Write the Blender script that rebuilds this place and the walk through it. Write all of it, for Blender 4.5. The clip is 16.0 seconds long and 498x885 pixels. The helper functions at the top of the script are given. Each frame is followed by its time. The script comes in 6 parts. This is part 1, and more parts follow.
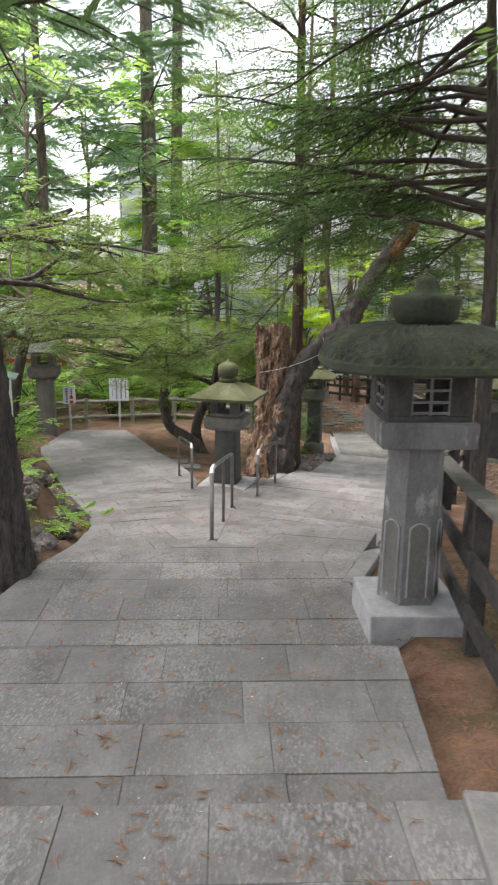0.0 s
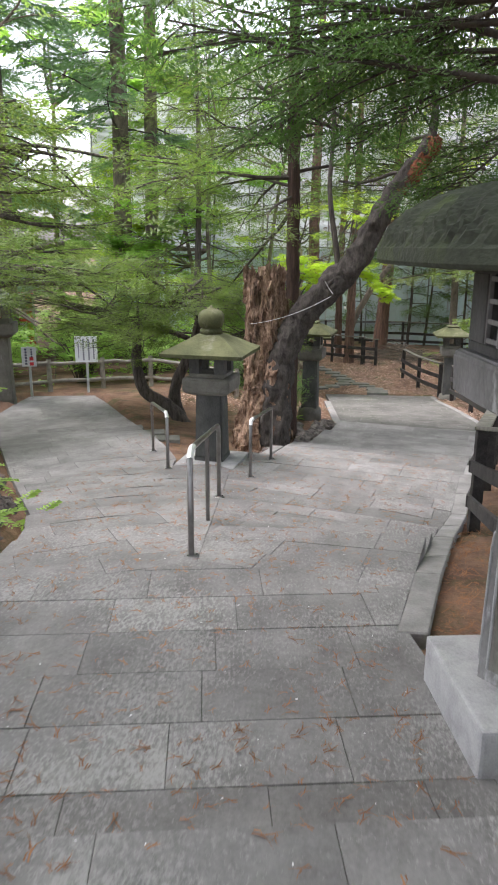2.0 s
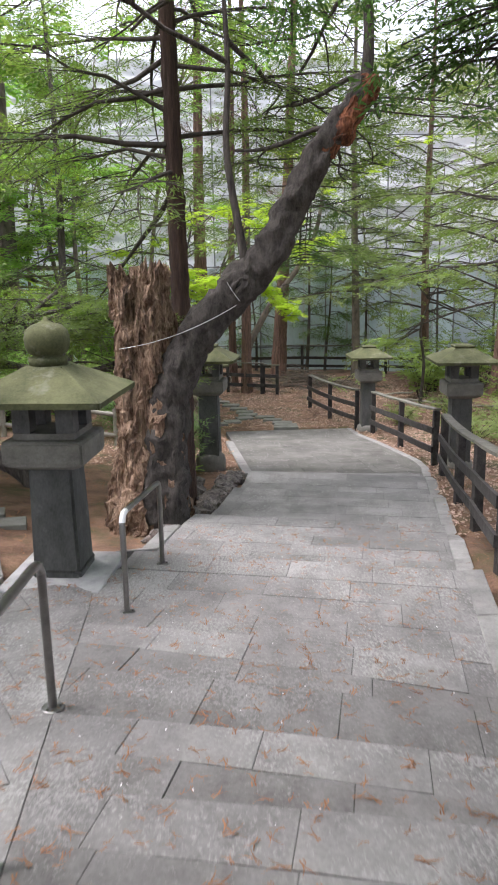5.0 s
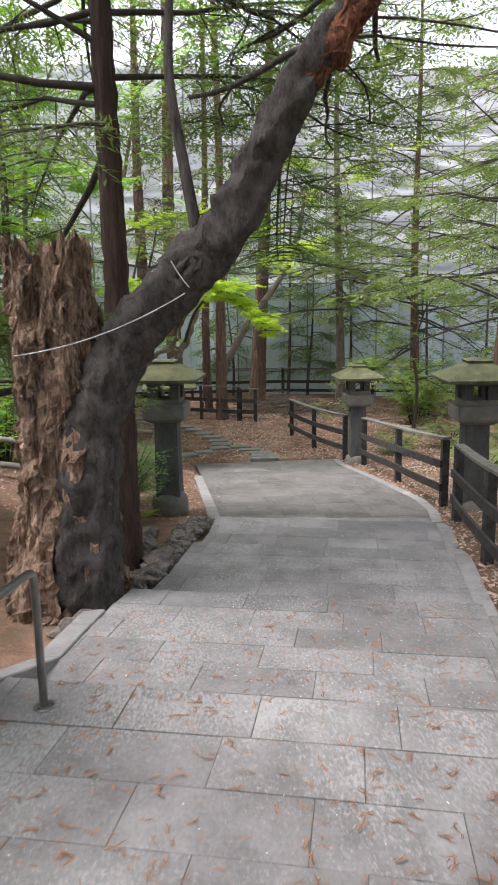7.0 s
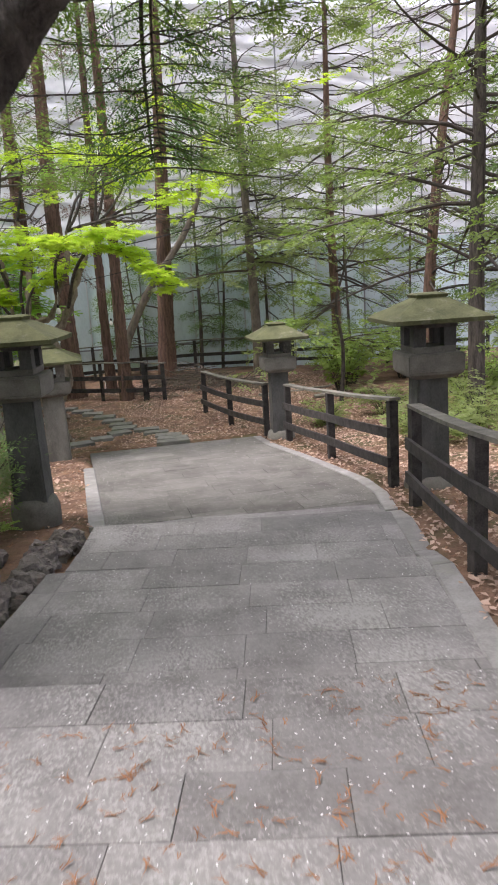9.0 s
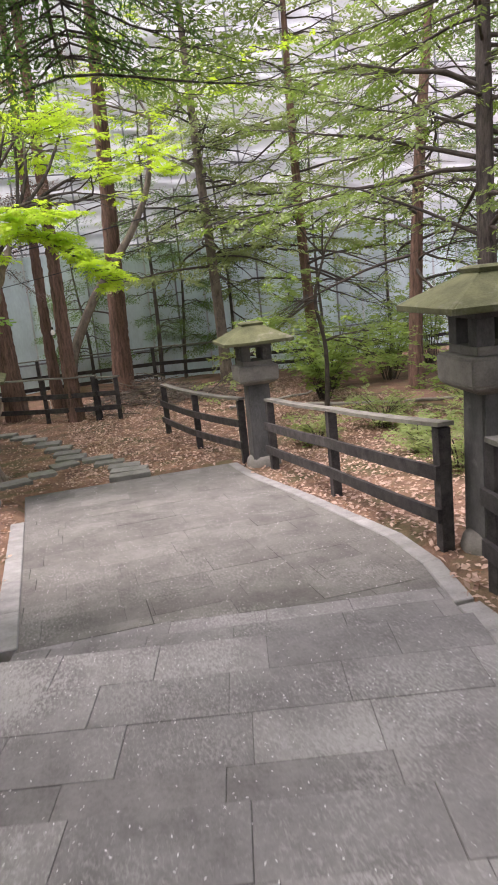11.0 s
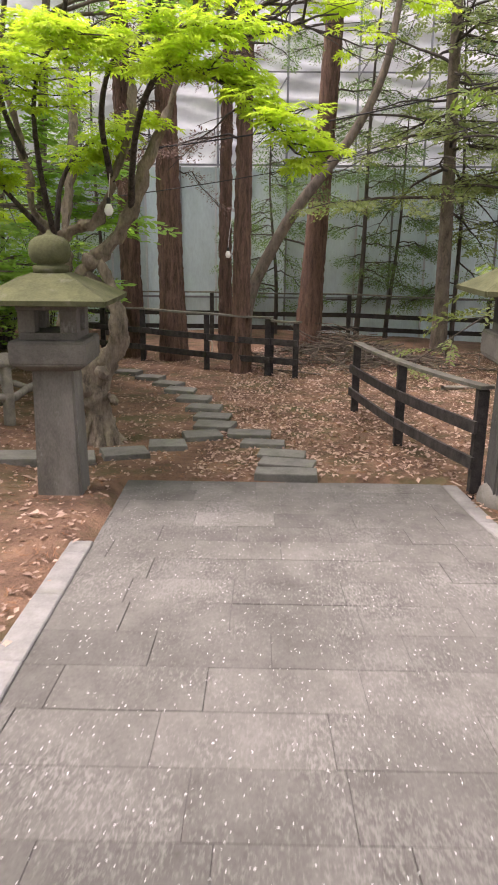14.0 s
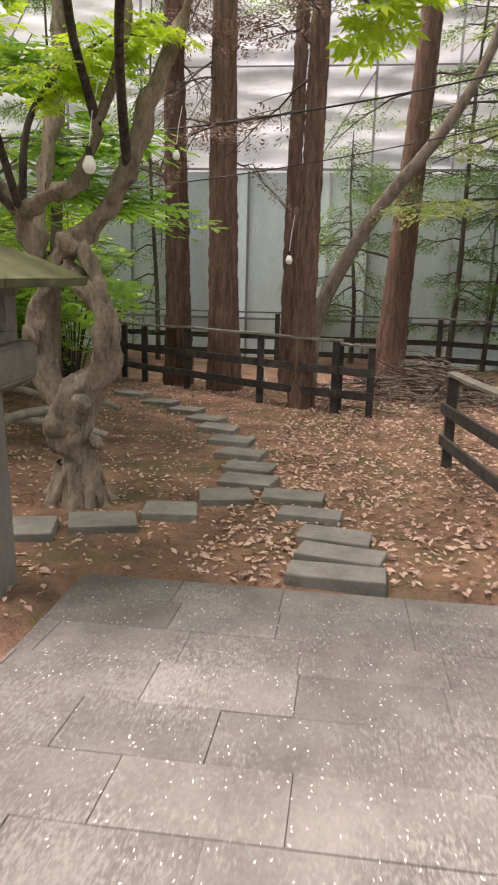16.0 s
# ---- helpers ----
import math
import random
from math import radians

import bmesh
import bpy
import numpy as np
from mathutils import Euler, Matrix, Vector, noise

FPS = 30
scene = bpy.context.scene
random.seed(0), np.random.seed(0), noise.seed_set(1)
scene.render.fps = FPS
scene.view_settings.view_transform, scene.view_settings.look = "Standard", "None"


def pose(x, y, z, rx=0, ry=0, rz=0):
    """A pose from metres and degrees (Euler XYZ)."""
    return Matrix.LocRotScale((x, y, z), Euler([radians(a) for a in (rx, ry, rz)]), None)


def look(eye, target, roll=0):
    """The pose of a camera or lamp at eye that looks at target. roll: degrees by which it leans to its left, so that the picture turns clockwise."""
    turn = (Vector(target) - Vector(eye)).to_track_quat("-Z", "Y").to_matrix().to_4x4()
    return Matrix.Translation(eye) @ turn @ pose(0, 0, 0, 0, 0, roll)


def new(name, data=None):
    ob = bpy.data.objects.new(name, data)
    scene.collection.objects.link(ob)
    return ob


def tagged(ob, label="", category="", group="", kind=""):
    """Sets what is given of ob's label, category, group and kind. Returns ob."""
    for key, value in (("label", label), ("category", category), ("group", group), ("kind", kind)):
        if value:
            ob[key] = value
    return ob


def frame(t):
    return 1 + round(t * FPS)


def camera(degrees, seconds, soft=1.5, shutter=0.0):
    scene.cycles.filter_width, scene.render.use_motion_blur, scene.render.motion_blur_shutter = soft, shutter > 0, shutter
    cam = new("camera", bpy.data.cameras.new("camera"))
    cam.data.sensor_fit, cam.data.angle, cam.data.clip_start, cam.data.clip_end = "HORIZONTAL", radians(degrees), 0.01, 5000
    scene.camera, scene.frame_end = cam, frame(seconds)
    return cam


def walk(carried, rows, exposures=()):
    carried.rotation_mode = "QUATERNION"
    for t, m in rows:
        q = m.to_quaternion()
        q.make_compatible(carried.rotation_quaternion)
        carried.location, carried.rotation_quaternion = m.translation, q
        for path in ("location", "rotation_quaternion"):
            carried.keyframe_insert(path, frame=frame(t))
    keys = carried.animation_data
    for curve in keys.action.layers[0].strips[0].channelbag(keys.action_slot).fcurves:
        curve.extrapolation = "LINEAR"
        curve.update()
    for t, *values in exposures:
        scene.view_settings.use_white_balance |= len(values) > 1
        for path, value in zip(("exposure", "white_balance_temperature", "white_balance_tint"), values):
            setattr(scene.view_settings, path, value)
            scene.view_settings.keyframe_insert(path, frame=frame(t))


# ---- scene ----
cam = camera(38.3, 16.0, 1.8, 0.3)
METRES, EYE, TILT, LEAN, TURN = 19.0, 1.5, 0.0, 0.0, 6.8
ROWS = [
    (0.0, 0.0, 0.0, 0.0, 0.14, -12.59, -0.62),
    (0.5, -0.0057, 0.0233, -0.0102, 2.87, -13.5, -0.21),
    (1.0, -0.0066, 0.0495, -0.0182, 5.11, -13.41, -1.64),
    (1.5, -0.0057, 0.079, -0.0205, 3.65, -14.18, -1.96),
    (2.0, -0.0038, 0.1074, -0.0226, -1.28, -15.4, -0.31),
    (2.5, -0.0034, 0.1375, -0.03, -1.62, -15.56, -1.43),
    (3.0, -0.0035, 0.1672, -0.0347, -7.36, -11.53, 1.22),
    (3.5, -0.0025, 0.2004, -0.0384, -7.49, -17.02, 1.6),
    (4.0, -0.0004, 0.2289, -0.0431, -8.03, -15.46, 0.42),
    (4.5, 0.0036, 0.2565, -0.0449, -9.28, -15.62, 0.15),
    (5.0, 0.0089, 0.2832, -0.0449, -10.31, -13.14, 0.9),
    (7.5, 0.0494, 0.4207, -0.0715, -12.93, -11.0, 0.73),
    (8.0, 0.0609, 0.4482, -0.079, -16.45, -11.99, 0.97),
    (8.5, 0.0719, 0.477, -0.086, -17.29, -12.73, 2.78),
    (11.0, 0.1168, 0.6323, -0.1003, -21.72, -12.83, 5.9),
    (11.5, 0.1256, 0.6633, -0.1037, -18.85, -12.92, 3.68),
    (12.0, 0.1331, 0.6949, -0.1108, -17.72, -15.41, 3.07),
    (12.5, 0.1372, 0.727, -0.1126, -12.27, -15.98, 0.83),
    (13.0, 0.1431, 0.7579, -0.1143, -10.16, -16.07, -0.06),
    (13.5, 0.1519, 0.7921, -0.1246, -5.52, -15.67, -0.79),
    (14.0, 0.1603, 0.8263, -0.1244, -5.87, -15.67, -0.57),
    (14.5, 0.1696, 0.8579, -0.1331, -3.82, -5.6, -0.28),
    (15.0, 0.1783, 0.8927, -0.1399, -1.71, -10.14, -1.13),
    (15.5, 0.1862, 0.926, -0.143, -1.06, -13.14, -0.21),
    (16.0, 0.1892, 0.9568, -0.1453, 0.93, -13.28, -1.35),
]
walk(cam, [(t, pose(0, 0, EYE, TILT, LEAN, TURN) @ pose(METRES * x, METRES * y, METRES * z, 90 + pitch, roll, yaw)) for t, x, y, z, yaw, pitch, roll in ROWS],
     exposures=[(0.0, 1.84, 6450, 17), (1.0, 1.94, 6350, 17), (2.5, 1.88, 6250, 18), (4.0, 1.86, 6200, 19), (5.2, 1.86, 6200, 19), (8.0, 1.72, 6300, 20), (11.0, 1.94, 6550, 27), (13.0, 1.88, 6600, 27), (14.5, 2.12, 6950, 29), (16.0, 2.24, 7100, 29)])

# ---- sky and sun: a bright overcast day ----
world = bpy.data.worlds.new("world")
scene.world = world
world.use_nodes = True
wn, wl = world.node_tree.nodes, world.node_tree.links
wn.clear()
sky = wn.new("ShaderNodeTexSky")
sky.sky_type, sky.sun_disc = "NISHITA", False
sky.sun_elevation, sky.sun_rotation = radians(64), radians(-75)
sky.dust_density, sky.air_density, sky.ozone_density = 4.0, 1.0, 0.6
pale = wn.new("ShaderNodeHueSaturation")
pale.inputs["Saturation"].default_value = 0.35
bg = wn.new("ShaderNodeBackground")
bg.inputs["Strength"].default_value = 0.15
wo = wn.new("ShaderNodeOutputWorld")
wl.new(sky.outputs[0], pale.inputs["Color"])
wl.new(pale.outputs[0], bg.inputs["Color"])
wl.new(bg.outputs[0], wo.inputs["Surface"])
sun = new("sun", bpy.data.lights.new("sun", "SUN"))
sun.data.energy, sun.data.angle, sun.data.color = 1.05, radians(40), (1.0, 0.97, 0.92)
sun.matrix_world = look((-16, 5, 40), (0, 12, 0))


# ---- materials ----
def material(name, c1, c2, scale=4.0, rough=0.85, fine=60.0, bump=0.3, stretch=(1, 1, 1), metal=0.0, spread=0.0,
             c3=None, c3_scale=1.5, c3_at=0.6, gloss=0.3, depth=0.01, warp=0.0, c3_stretch=(1, 1, 1), c3_patch=0.0):
    """Two colours mixed by noise at two scales, a third in patches, relief from both noises; spread: how far single pieces differ."""
    m = bpy.data.materials.new(name)
    m.use_nodes = True
    n, l = m.node_tree.nodes, m.node_tree.links
    p = n["Principled BSDF"]
    p.inputs["Roughness"].default_value, p.inputs["Metallic"].default_value = rough, metal
    p.inputs["Specular IOR Level"].default_value = gloss
    tc, mp = n.new("ShaderNodeTexCoord"), n.new("ShaderNodeMapping")
    mp.inputs["Scale"].default_value = stretch
    geo = n.new("ShaderNodeNewGeometry")
    l.new(geo.outputs["Position"], mp.inputs["Vector"])
    big, small = n.new("ShaderNodeTexNoise"), n.new("ShaderNodeTexNoise")
    for t, s, d in ((big, scale, 6), (small, fine, 3)):
        t.inputs["Scale"].default_value, t.inputs["Detail"].default_value, t.inputs["Roughness"].default_value = s, d, 0.65
        l.new(mp.outputs[0], t.inputs["Vector"])
    big.inputs["Distortion"].default_value = warp
    add = n.new("ShaderNodeMath"); add.operation = "MULTIPLY_ADD"
    add.inputs[1].default_value = 0.45
    l.new(small.outputs["Fac"], add.inputs[0]); l.new(big.outputs["Fac"], add.inputs[2])
    ramp = n.new("ShaderNodeMapRange")
    ramp.inputs["From Min"].default_value, ramp.inputs["From Max"].default_value = 0.5, 0.95
    l.new(add.outputs[0], ramp.inputs["Value"])
    mix = n.new("ShaderNodeMix"); mix.data_type = "RGBA"
    mix.inputs["A"].default_value, mix.inputs["B"].default_value = (*c1, 1), (*c2, 1)
    l.new(ramp.outputs[0], mix.inputs["Factor"])
    out = mix.outputs["Result"]
    if c3:
        t = n.new("ShaderNodeTexNoise")
        t.inputs["Scale"].default_value, t.inputs["Detail"].default_value, t.inputs["Roughness"].default_value = c3_scale, 8, 0.7
        m3 = n.new("ShaderNodeMapping")
        m3.inputs["Scale"].default_value = c3_stretch
        l.new(geo.outputs["Position"], m3.inputs["Vector"]); l.new(m3.outputs[0], t.inputs["Vector"])
        r = n.new("ShaderNodeMapRange")
        r.inputs["From Min"].default_value, r.inputs["From Max"].default_value = c3_at - 0.06, c3_at + 0.1
        l.new(t.outputs["Fac"], r.inputs["Value"])
        if c3_patch:
            pt, pm = n.new("ShaderNodeTexNoise"), n.new("ShaderNodeMath")
            pt.inputs["Scale"].default_value, pt.inputs["Detail"].default_value = c3_patch, 4
            l.new(geo.outputs["Position"], pt.inputs["Vector"])
            pm.operation = "MULTIPLY_ADD"; pm.inputs[1].default_value, pm.inputs[2].default_value = 0.55, -0.27
            l.new(pt.outputs["Fac"], pm.inputs[0])
            ps = n.new("ShaderNodeMath")
            l.new(pm.outputs[0], ps.inputs[0]); l.new(t.outputs["Fac"], ps.inputs[1]); l.new(ps.outputs[0], r.inputs["Value"])
        mx = n.new("ShaderNodeMix"); mx.data_type = "RGBA"
        mx.inputs["B"].default_value = (*c3, 1)
        l.new(r.outputs[0], mx.inputs["Factor"]); l.new(out, mx.inputs["A"])
        out = mx.outputs["Result"]
    if spread:
        info, hs = n.new("ShaderNodeObjectInfo"), n.new("ShaderNodeHueSaturation")
        mr = n.new("ShaderNodeMapRange")
        mr.inputs["To Min"].default_value, mr.inputs["To Max"].default_value = 1 - spread, 1 + spread
        l.new(info.outputs["Random"], mr.inputs["Value"]); l.new(mr.outputs[0], hs.inputs["Value"])
        l.new(out, hs.inputs["Color"])
        out = hs.outputs[0]
    l.new(out, p.inputs["Base Color"])
    if bump:
        b = n.new("ShaderNodeBump")
        b.inputs["Strength"].default_value, b.inputs["Distance"].default_value = bump, depth
        l.new(add.outputs[0], b.inputs["Height"]); l.new(b.outputs[0], p.inputs["Normal"])
    return m


def leaf_material(name, c1, c2, through_col, share=0.45, rough=0.5, wide=0.3):
    """Thin leaves: some light passes through them; each leaf differs a little."""
    m = bpy.data.materials.new(name)
    m.use_nodes = True
    n, l = m.node_tree.nodes, m.node_tree.links
    p, o = n["Principled BSDF"], n["Material Output"]
    geo = n.new("ShaderNodeNewGeometry")
    big = n.new("ShaderNodeTexNoise"); big.inputs["Scale"].default_value = 1.1
    l.new(geo.outputs["Position"], big.inputs["Vector"])
    av = n.new("ShaderNodeMath"); av.operation = "MULTIPLY_ADD"; av.inputs[1].default_value = 0.6
    l.new(geo.outputs["Random Per Island"], av.inputs[0]); l.new(big.outputs["Fac"], av.inputs[2])
    mr = n.new("ShaderNodeMapRange")
    mr.inputs["From Min"].default_value, mr.inputs["From Max"].default_value = 0.5 - wide, 0.95 + wide * 0.3
    l.new(av.outputs[0], mr.inputs["Value"])
    mix = n.new("ShaderNodeMix"); mix.data_type = "RGBA"
    mix.inputs["A"].default_value, mix.inputs["B"].default_value = (*c1, 1), (*c2, 1)
    l.new(mr.outputs[0], mix.inputs["Factor"])
    l.new(mix.outputs["Result"], p.inputs["Base Color"])
    p.inputs["Roughness"].default_value, p.inputs["Specular IOR Level"].default_value = rough, 0.3
    tr = n.new("ShaderNodeBsdfTranslucent")
    tr.inputs["Color"].default_value = (*through_col, 1)
    ms = n.new("ShaderNodeMixShader"); ms.inputs[0].default_value = share
    l.new(p.outputs[0], ms.inputs[1]); l.new(tr.outputs[0], ms.inputs[2]); l.new(ms.outputs[0], o.inputs["Surface"])
    return m


M_PAVE = material("paving_stone", (0.125, 0.120, 0.115), (0.235, 0.229, 0.220), 2.4, 0.86, 38, 0.4, (1.6, 1, 1), spread=0.13, c3=(0.28, 0.274, 0.263), c3_scale=1.0, c3_at=0.56, gloss=0.22, depth=0.006, c3_stretch=(75, 30, 40), c3_patch=1.6)
# darker copy of M_PAVE: dirt and shade below the risers put into the colour
M_PAVE_DARK = material("stained_shaded_paving_stone", (0.114, 0.109, 0.104), (0.215, 0.209, 0.20), 2.4, 0.88, 38, 0.4, (1.6, 1, 1), spread=0.10, c3=(0.25, 0.244, 0.234), c3_scale=1.0, c3_at=0.60, gloss=0.22, depth=0.006, c3_stretch=(75, 30, 40), c3_patch=1.6)
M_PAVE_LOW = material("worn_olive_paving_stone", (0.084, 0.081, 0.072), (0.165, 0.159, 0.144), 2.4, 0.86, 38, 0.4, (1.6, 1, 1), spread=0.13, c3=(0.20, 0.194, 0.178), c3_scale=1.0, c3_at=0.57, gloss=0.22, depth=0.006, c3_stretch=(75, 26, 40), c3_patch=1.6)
M_JOINT = material("joint_mortar", (0.075, 0.071, 0.066), (0.14, 0.134, 0.126), 6, 0.95)
M_KERB = material("kerb_stone", (0.16, 0.157, 0.15), (0.29, 0.283, 0.27), 5, 0.8, 70, 0.35, spread=0.12, c3=(0.2, 0.2, 0.17), c3_scale=3, c3_at=0.62)
M_GRANITE = material("pale_plinth_stone", (0.24, 0.24, 0.24), (0.42, 0.42, 0.41), 6, 0.8, 120, 0.4, spread=0.1)
M_STONE = material("dark_lantern_stone", (0.045, 0.046, 0.043), (0.115, 0.115, 0.108), 5, 0.85, 70, 0.5, (1, 1, 0.5), c3=(0.20, 0.20, 0.19), c3_scale=2.6, c3_at=0.66, depth=0.012)
M_STONE_GREY = material("grey_lantern_stone", (0.10, 0.096, 0.083), (0.225, 0.217, 0.19), 4, 0.85, 80, 0.4, (1, 1, 0.45), c3=(0.34, 0.338, 0.33), c3_scale=1.0, c3_at=0.66, c3_stretch=(9, 9, 4), c3_patch=1.6)
M_STONE_BIG = material("pale_grey_lantern_stone", (0.12, 0.118, 0.113), (0.25, 0.247, 0.24), 4, 0.85, 80, 0.4, (1, 1, 0.45), c3=(0.50, 0.50, 0.49), c3_scale=1.0, c3_at=0.63, c3_stretch=(9, 9, 4), c3_patch=1.6)
M_STONE_BLOCK = material("lantern_block_stone", (0.092, 0.087, 0.074), (0.205, 0.196, 0.17), 4, 0.85, 70, 0.4, c3=(0.22, 0.215, 0.2), c3_scale=3, c3_at=0.64)
M_MOSS = material("mossy_roof_stone", (0.052, 0.058, 0.027), (0.13, 0.135, 0.067), 4, 0.95, 60, 0.6, c3=(0.19, 0.185, 0.145), c3_scale=3.5, c3_at=0.62)
M_MOSS_DARK = material("dark_mossy_roof_stone", (0.030, 0.034, 0.026), (0.075, 0.085, 0.06), 5, 0.95, 45, 0.7, c3=(0.085, 0.11, 0.045), c3_scale=3, c3_at=0.6, depth=0.02)
M_SOIL = material("needle_covered_soil", (0.075, 0.044, 0.030), (0.27, 0.163, 0.106), 2.2, 0.97, 48, 1.0, c3=(0.085, 0.08, 0.036), c3_scale=1.3, c3_at=0.55, depth=0.04)
M_BLACKWOOD = material("black_stained_wood", (0.011, 0.010, 0.010), (0.068, 0.062, 0.058), 8, 0.75, 90, 0.4, (1, 1, 1), spread=0.25, depth=0.006)
M_GREYWOOD = material("weathered_rail_wood", (0.08, 0.078, 0.066), (0.20, 0.192, 0.158), 7, 0.85, 80, 0.5, (1, 1, 1), spread=0.15, c3=(0.12, 0.13, 0.07), c3_scale=3, c3_at=0.62)
M_LOG = material("pale_log", (0.15, 0.14, 0.115), (0.33, 0.31, 0.26), 7, 0.9, 70, 0.5)
M_CEDAR_DARK = material("dark_cedar_bark", (0.028, 0.019, 0.016), (0.105, 0.066, 0.050), 6, 0.95, 26, 1.0, (3.4, 3.4, 0.28), depth=0.03)
M_CEDAR = material("cedar_bark", (0.045, 0.030, 0.024), (0.24, 0.148, 0.108), 6, 0.95, 26, 1.0, (3.0, 3.0, 0.34), spread=0.1, depth=0.04)
M_LIMB = material("leaning_trunk_bark", (0.024, 0.021, 0.019), (0.11, 0.097, 0.086), 7, 0.95, 30, 1.0, (2.2, 2.2, 0.9), c3=(0.025, 0.022, 0.02), c3_scale=5, c3_at=0.6, depth=0.03)
M_DARKBARK = material("dark_bark", (0.022, 0.019, 0.018), (0.14, 0.12, 0.105), 7, 0.95, 30, 1.0, (2.6, 2.6, 0.45), spread=0.1, depth=0.03)
M_GREYBARK = material("grey_brown_bark", (0.065, 0.054, 0.044), (0.25, 0.21, 0.165), 6, 0.9, 35, 0.9, (1.5, 1.5, 0.6), c3=(0.10, 0.11, 0.055), c3_scale=3, c3_at=0.64, depth=0.02)
M_MAPLEBARK = material("pale_knotted_bark", (0.085, 0.070, 0.054), (0.34, 0.285, 0.215), 5, 0.9, 30, 1.0, (1.6, 1.6, 0.6), c3=(0.06, 0.05, 0.038), c3_scale=4, c3_at=0.62, depth=0.03)
M_TWIG = material("twig_bark", (0.035, 0.030, 0.026), (0.10, 0.085, 0.072), 9, 0.95, 40, 0.3)
M_ROTWOOD = material("rotten_heartwood", (0.085, 0.040, 0.024), (0.44, 0.31, 0.215), 6, 0.95, 24, 1.0, (2.4, 2.4, 0.7), c3=(0.03, 0.02, 0.015), c3_scale=1.0, c3_at=0.55, c3_stretch=(10, 10, 1.6), depth=0.05)
M_REDROT = material("torn_red_wood", (0.05, 0.018, 0.012), (0.34, 0.135, 0.07), 6, 0.95, 24, 1.0, (2.4, 2.4, 0.7), c3=(0.03, 0.02, 0.015), c3_scale=1.0, c3_at=0.56, c3_stretch=(6, 6, 3.0), depth=0.04)
M_STEEL = material("stainless_steel", (0.20, 0.195, 0.19), (0.32, 0.31, 0.30), 12, 0.32, 200, 0.05, metal=1.0, gloss=0.5)
M_STEEL_WORN = material("worn_bright_steel", (0.75, 0.75, 0.74), (0.85, 0.85, 0.84), 12, 0.45, 200, 0.05, metal=0.6)
M_ROCK = material("dark_garden_rock", (0.048, 0.042, 0.040), (0.22, 0.195, 0.175), 5, 0.95, 40, 0.9, spread=0.2, c3=(0.20, 0.13, 0.10), c3_scale=4, c3_at=0.62, depth=0.03)
M_STEPSTONE = material("stepping_stone", (0.105, 0.106, 0.092), (0.21, 0.21, 0.185), 5, 0.85, 70, 0.5, spread=0.12, c3=(0.16, 0.18, 0.09), c3_scale=3, c3_at=0.64)
M_SHEET = material("white_scaffold_sheet", (0.62, 0.64, 0.66), (0.80, 0.81, 0.82), 0.6, 0.9, 8, 0.3, (1, 1, 1.6), gloss=0.1, depth=0.05)
M_PANEL = material("grey_green_site_panel", (0.40, 0.49, 0.51), (0.62, 0.74, 0.76), 1.0, 0.36, 20, 0.15, (1, 1, 0.35), spread=0.24, gloss=0.4)
M_PANEL_TRIM = material("pale_metal_strip", (0.42, 0.45, 0.46), (0.58, 0.60, 0.61), 5, 0.5, 60, 0.1, metal=0.2)
M_SCAFFOLD = material("scaffold_tube", (0.16, 0.17, 0.18), (0.27, 0.28, 0.29), 6, 0.5, 60, 0.1, metal=0.5)
M_SIGN = material("white_sign_board", (0.74, 0.76, 0.80), (0.82, 0.84, 0.86), 3, 0.5, 60, 0.05)
M_INK = material("dark_blue_ink", (0.03, 0.04, 0.09), (0.05, 0.06, 0.13), 5, 0.7, 60, 0)
M_REDINK = material("red_ink", (0.62, 0.05, 0.06), (0.70, 0.08, 0.09), 5, 0.7, 60, 0)
M_RED = material("vermilion_paint", (0.55, 0.06, 0.03), (0.68, 0.10, 0.05), 4, 0.55, 60, 0.1)
M_PLASTER = material("white_plaster", (0.68, 0.67, 0.63), (0.8, 0.79, 0.76), 3, 0.8, 60, 0.1)
M_GREENROOF = material("pale_green_copper_roof", (0.30, 0.42, 0.38), (0.44, 0.55, 0.50), 3, 0.7, 60, 0.2)
M_WIRE = material("black_cable", (0.015, 0.015, 0.015), (0.03, 0.03, 0.03), 8, 0.6, 60, 0)
M_WHITEWIRE = material("white_cable", (0.6, 0.6, 0.6), (0.75, 0.75, 0.75), 8, 0.6, 60, 0)
M_BULB = material("milk_glass_bulb", (0.82, 0.82, 0.80), (0.88, 0.88, 0.86), 5, 0.25, 60, 0, gloss=0.5)
M_BUILD = material("far_building_wall", (0.42, 0.40, 0.38), (0.52, 0.50, 0.48), 1, 0.8, 20, 0.1)
M_DARK = material("hole_shade", (0.012, 0.012, 0.012), (0.02, 0.02, 0.02), 5, 0.9, 60, 0)
M_DEADLEAF = leaf_material("dry_leaves", (0.15, 0.088, 0.062), (0.52, 0.38, 0.30), (0.3, 0.18, 0.1), 0.1, 0.8)
M_NEEDLE = leaf_material("fallen_needles", (0.09, 0.044, 0.025), (0.31, 0.155, 0.078), (0.3, 0.14, 0.06), 0.05, 0.8)
M_PETAL = leaf_material("white_petals", (0.52, 0.51, 0.50), (0.76, 0.74, 0.74), (0.6, 0.58, 0.58), 0.15, 0.7)
M_L_HEM = leaf_material("hemlock_needles", (0.032, 0.066, 0.023), (0.115, 0.18, 0.056), (0.17, 0.31, 0.065), 0.45)
M_L_DARK = leaf_material("dark_hemlock_needles", (0.018, 0.042, 0.016), (0.075, 0.135, 0.04), (0.13, 0.27, 0.05), 0.35)
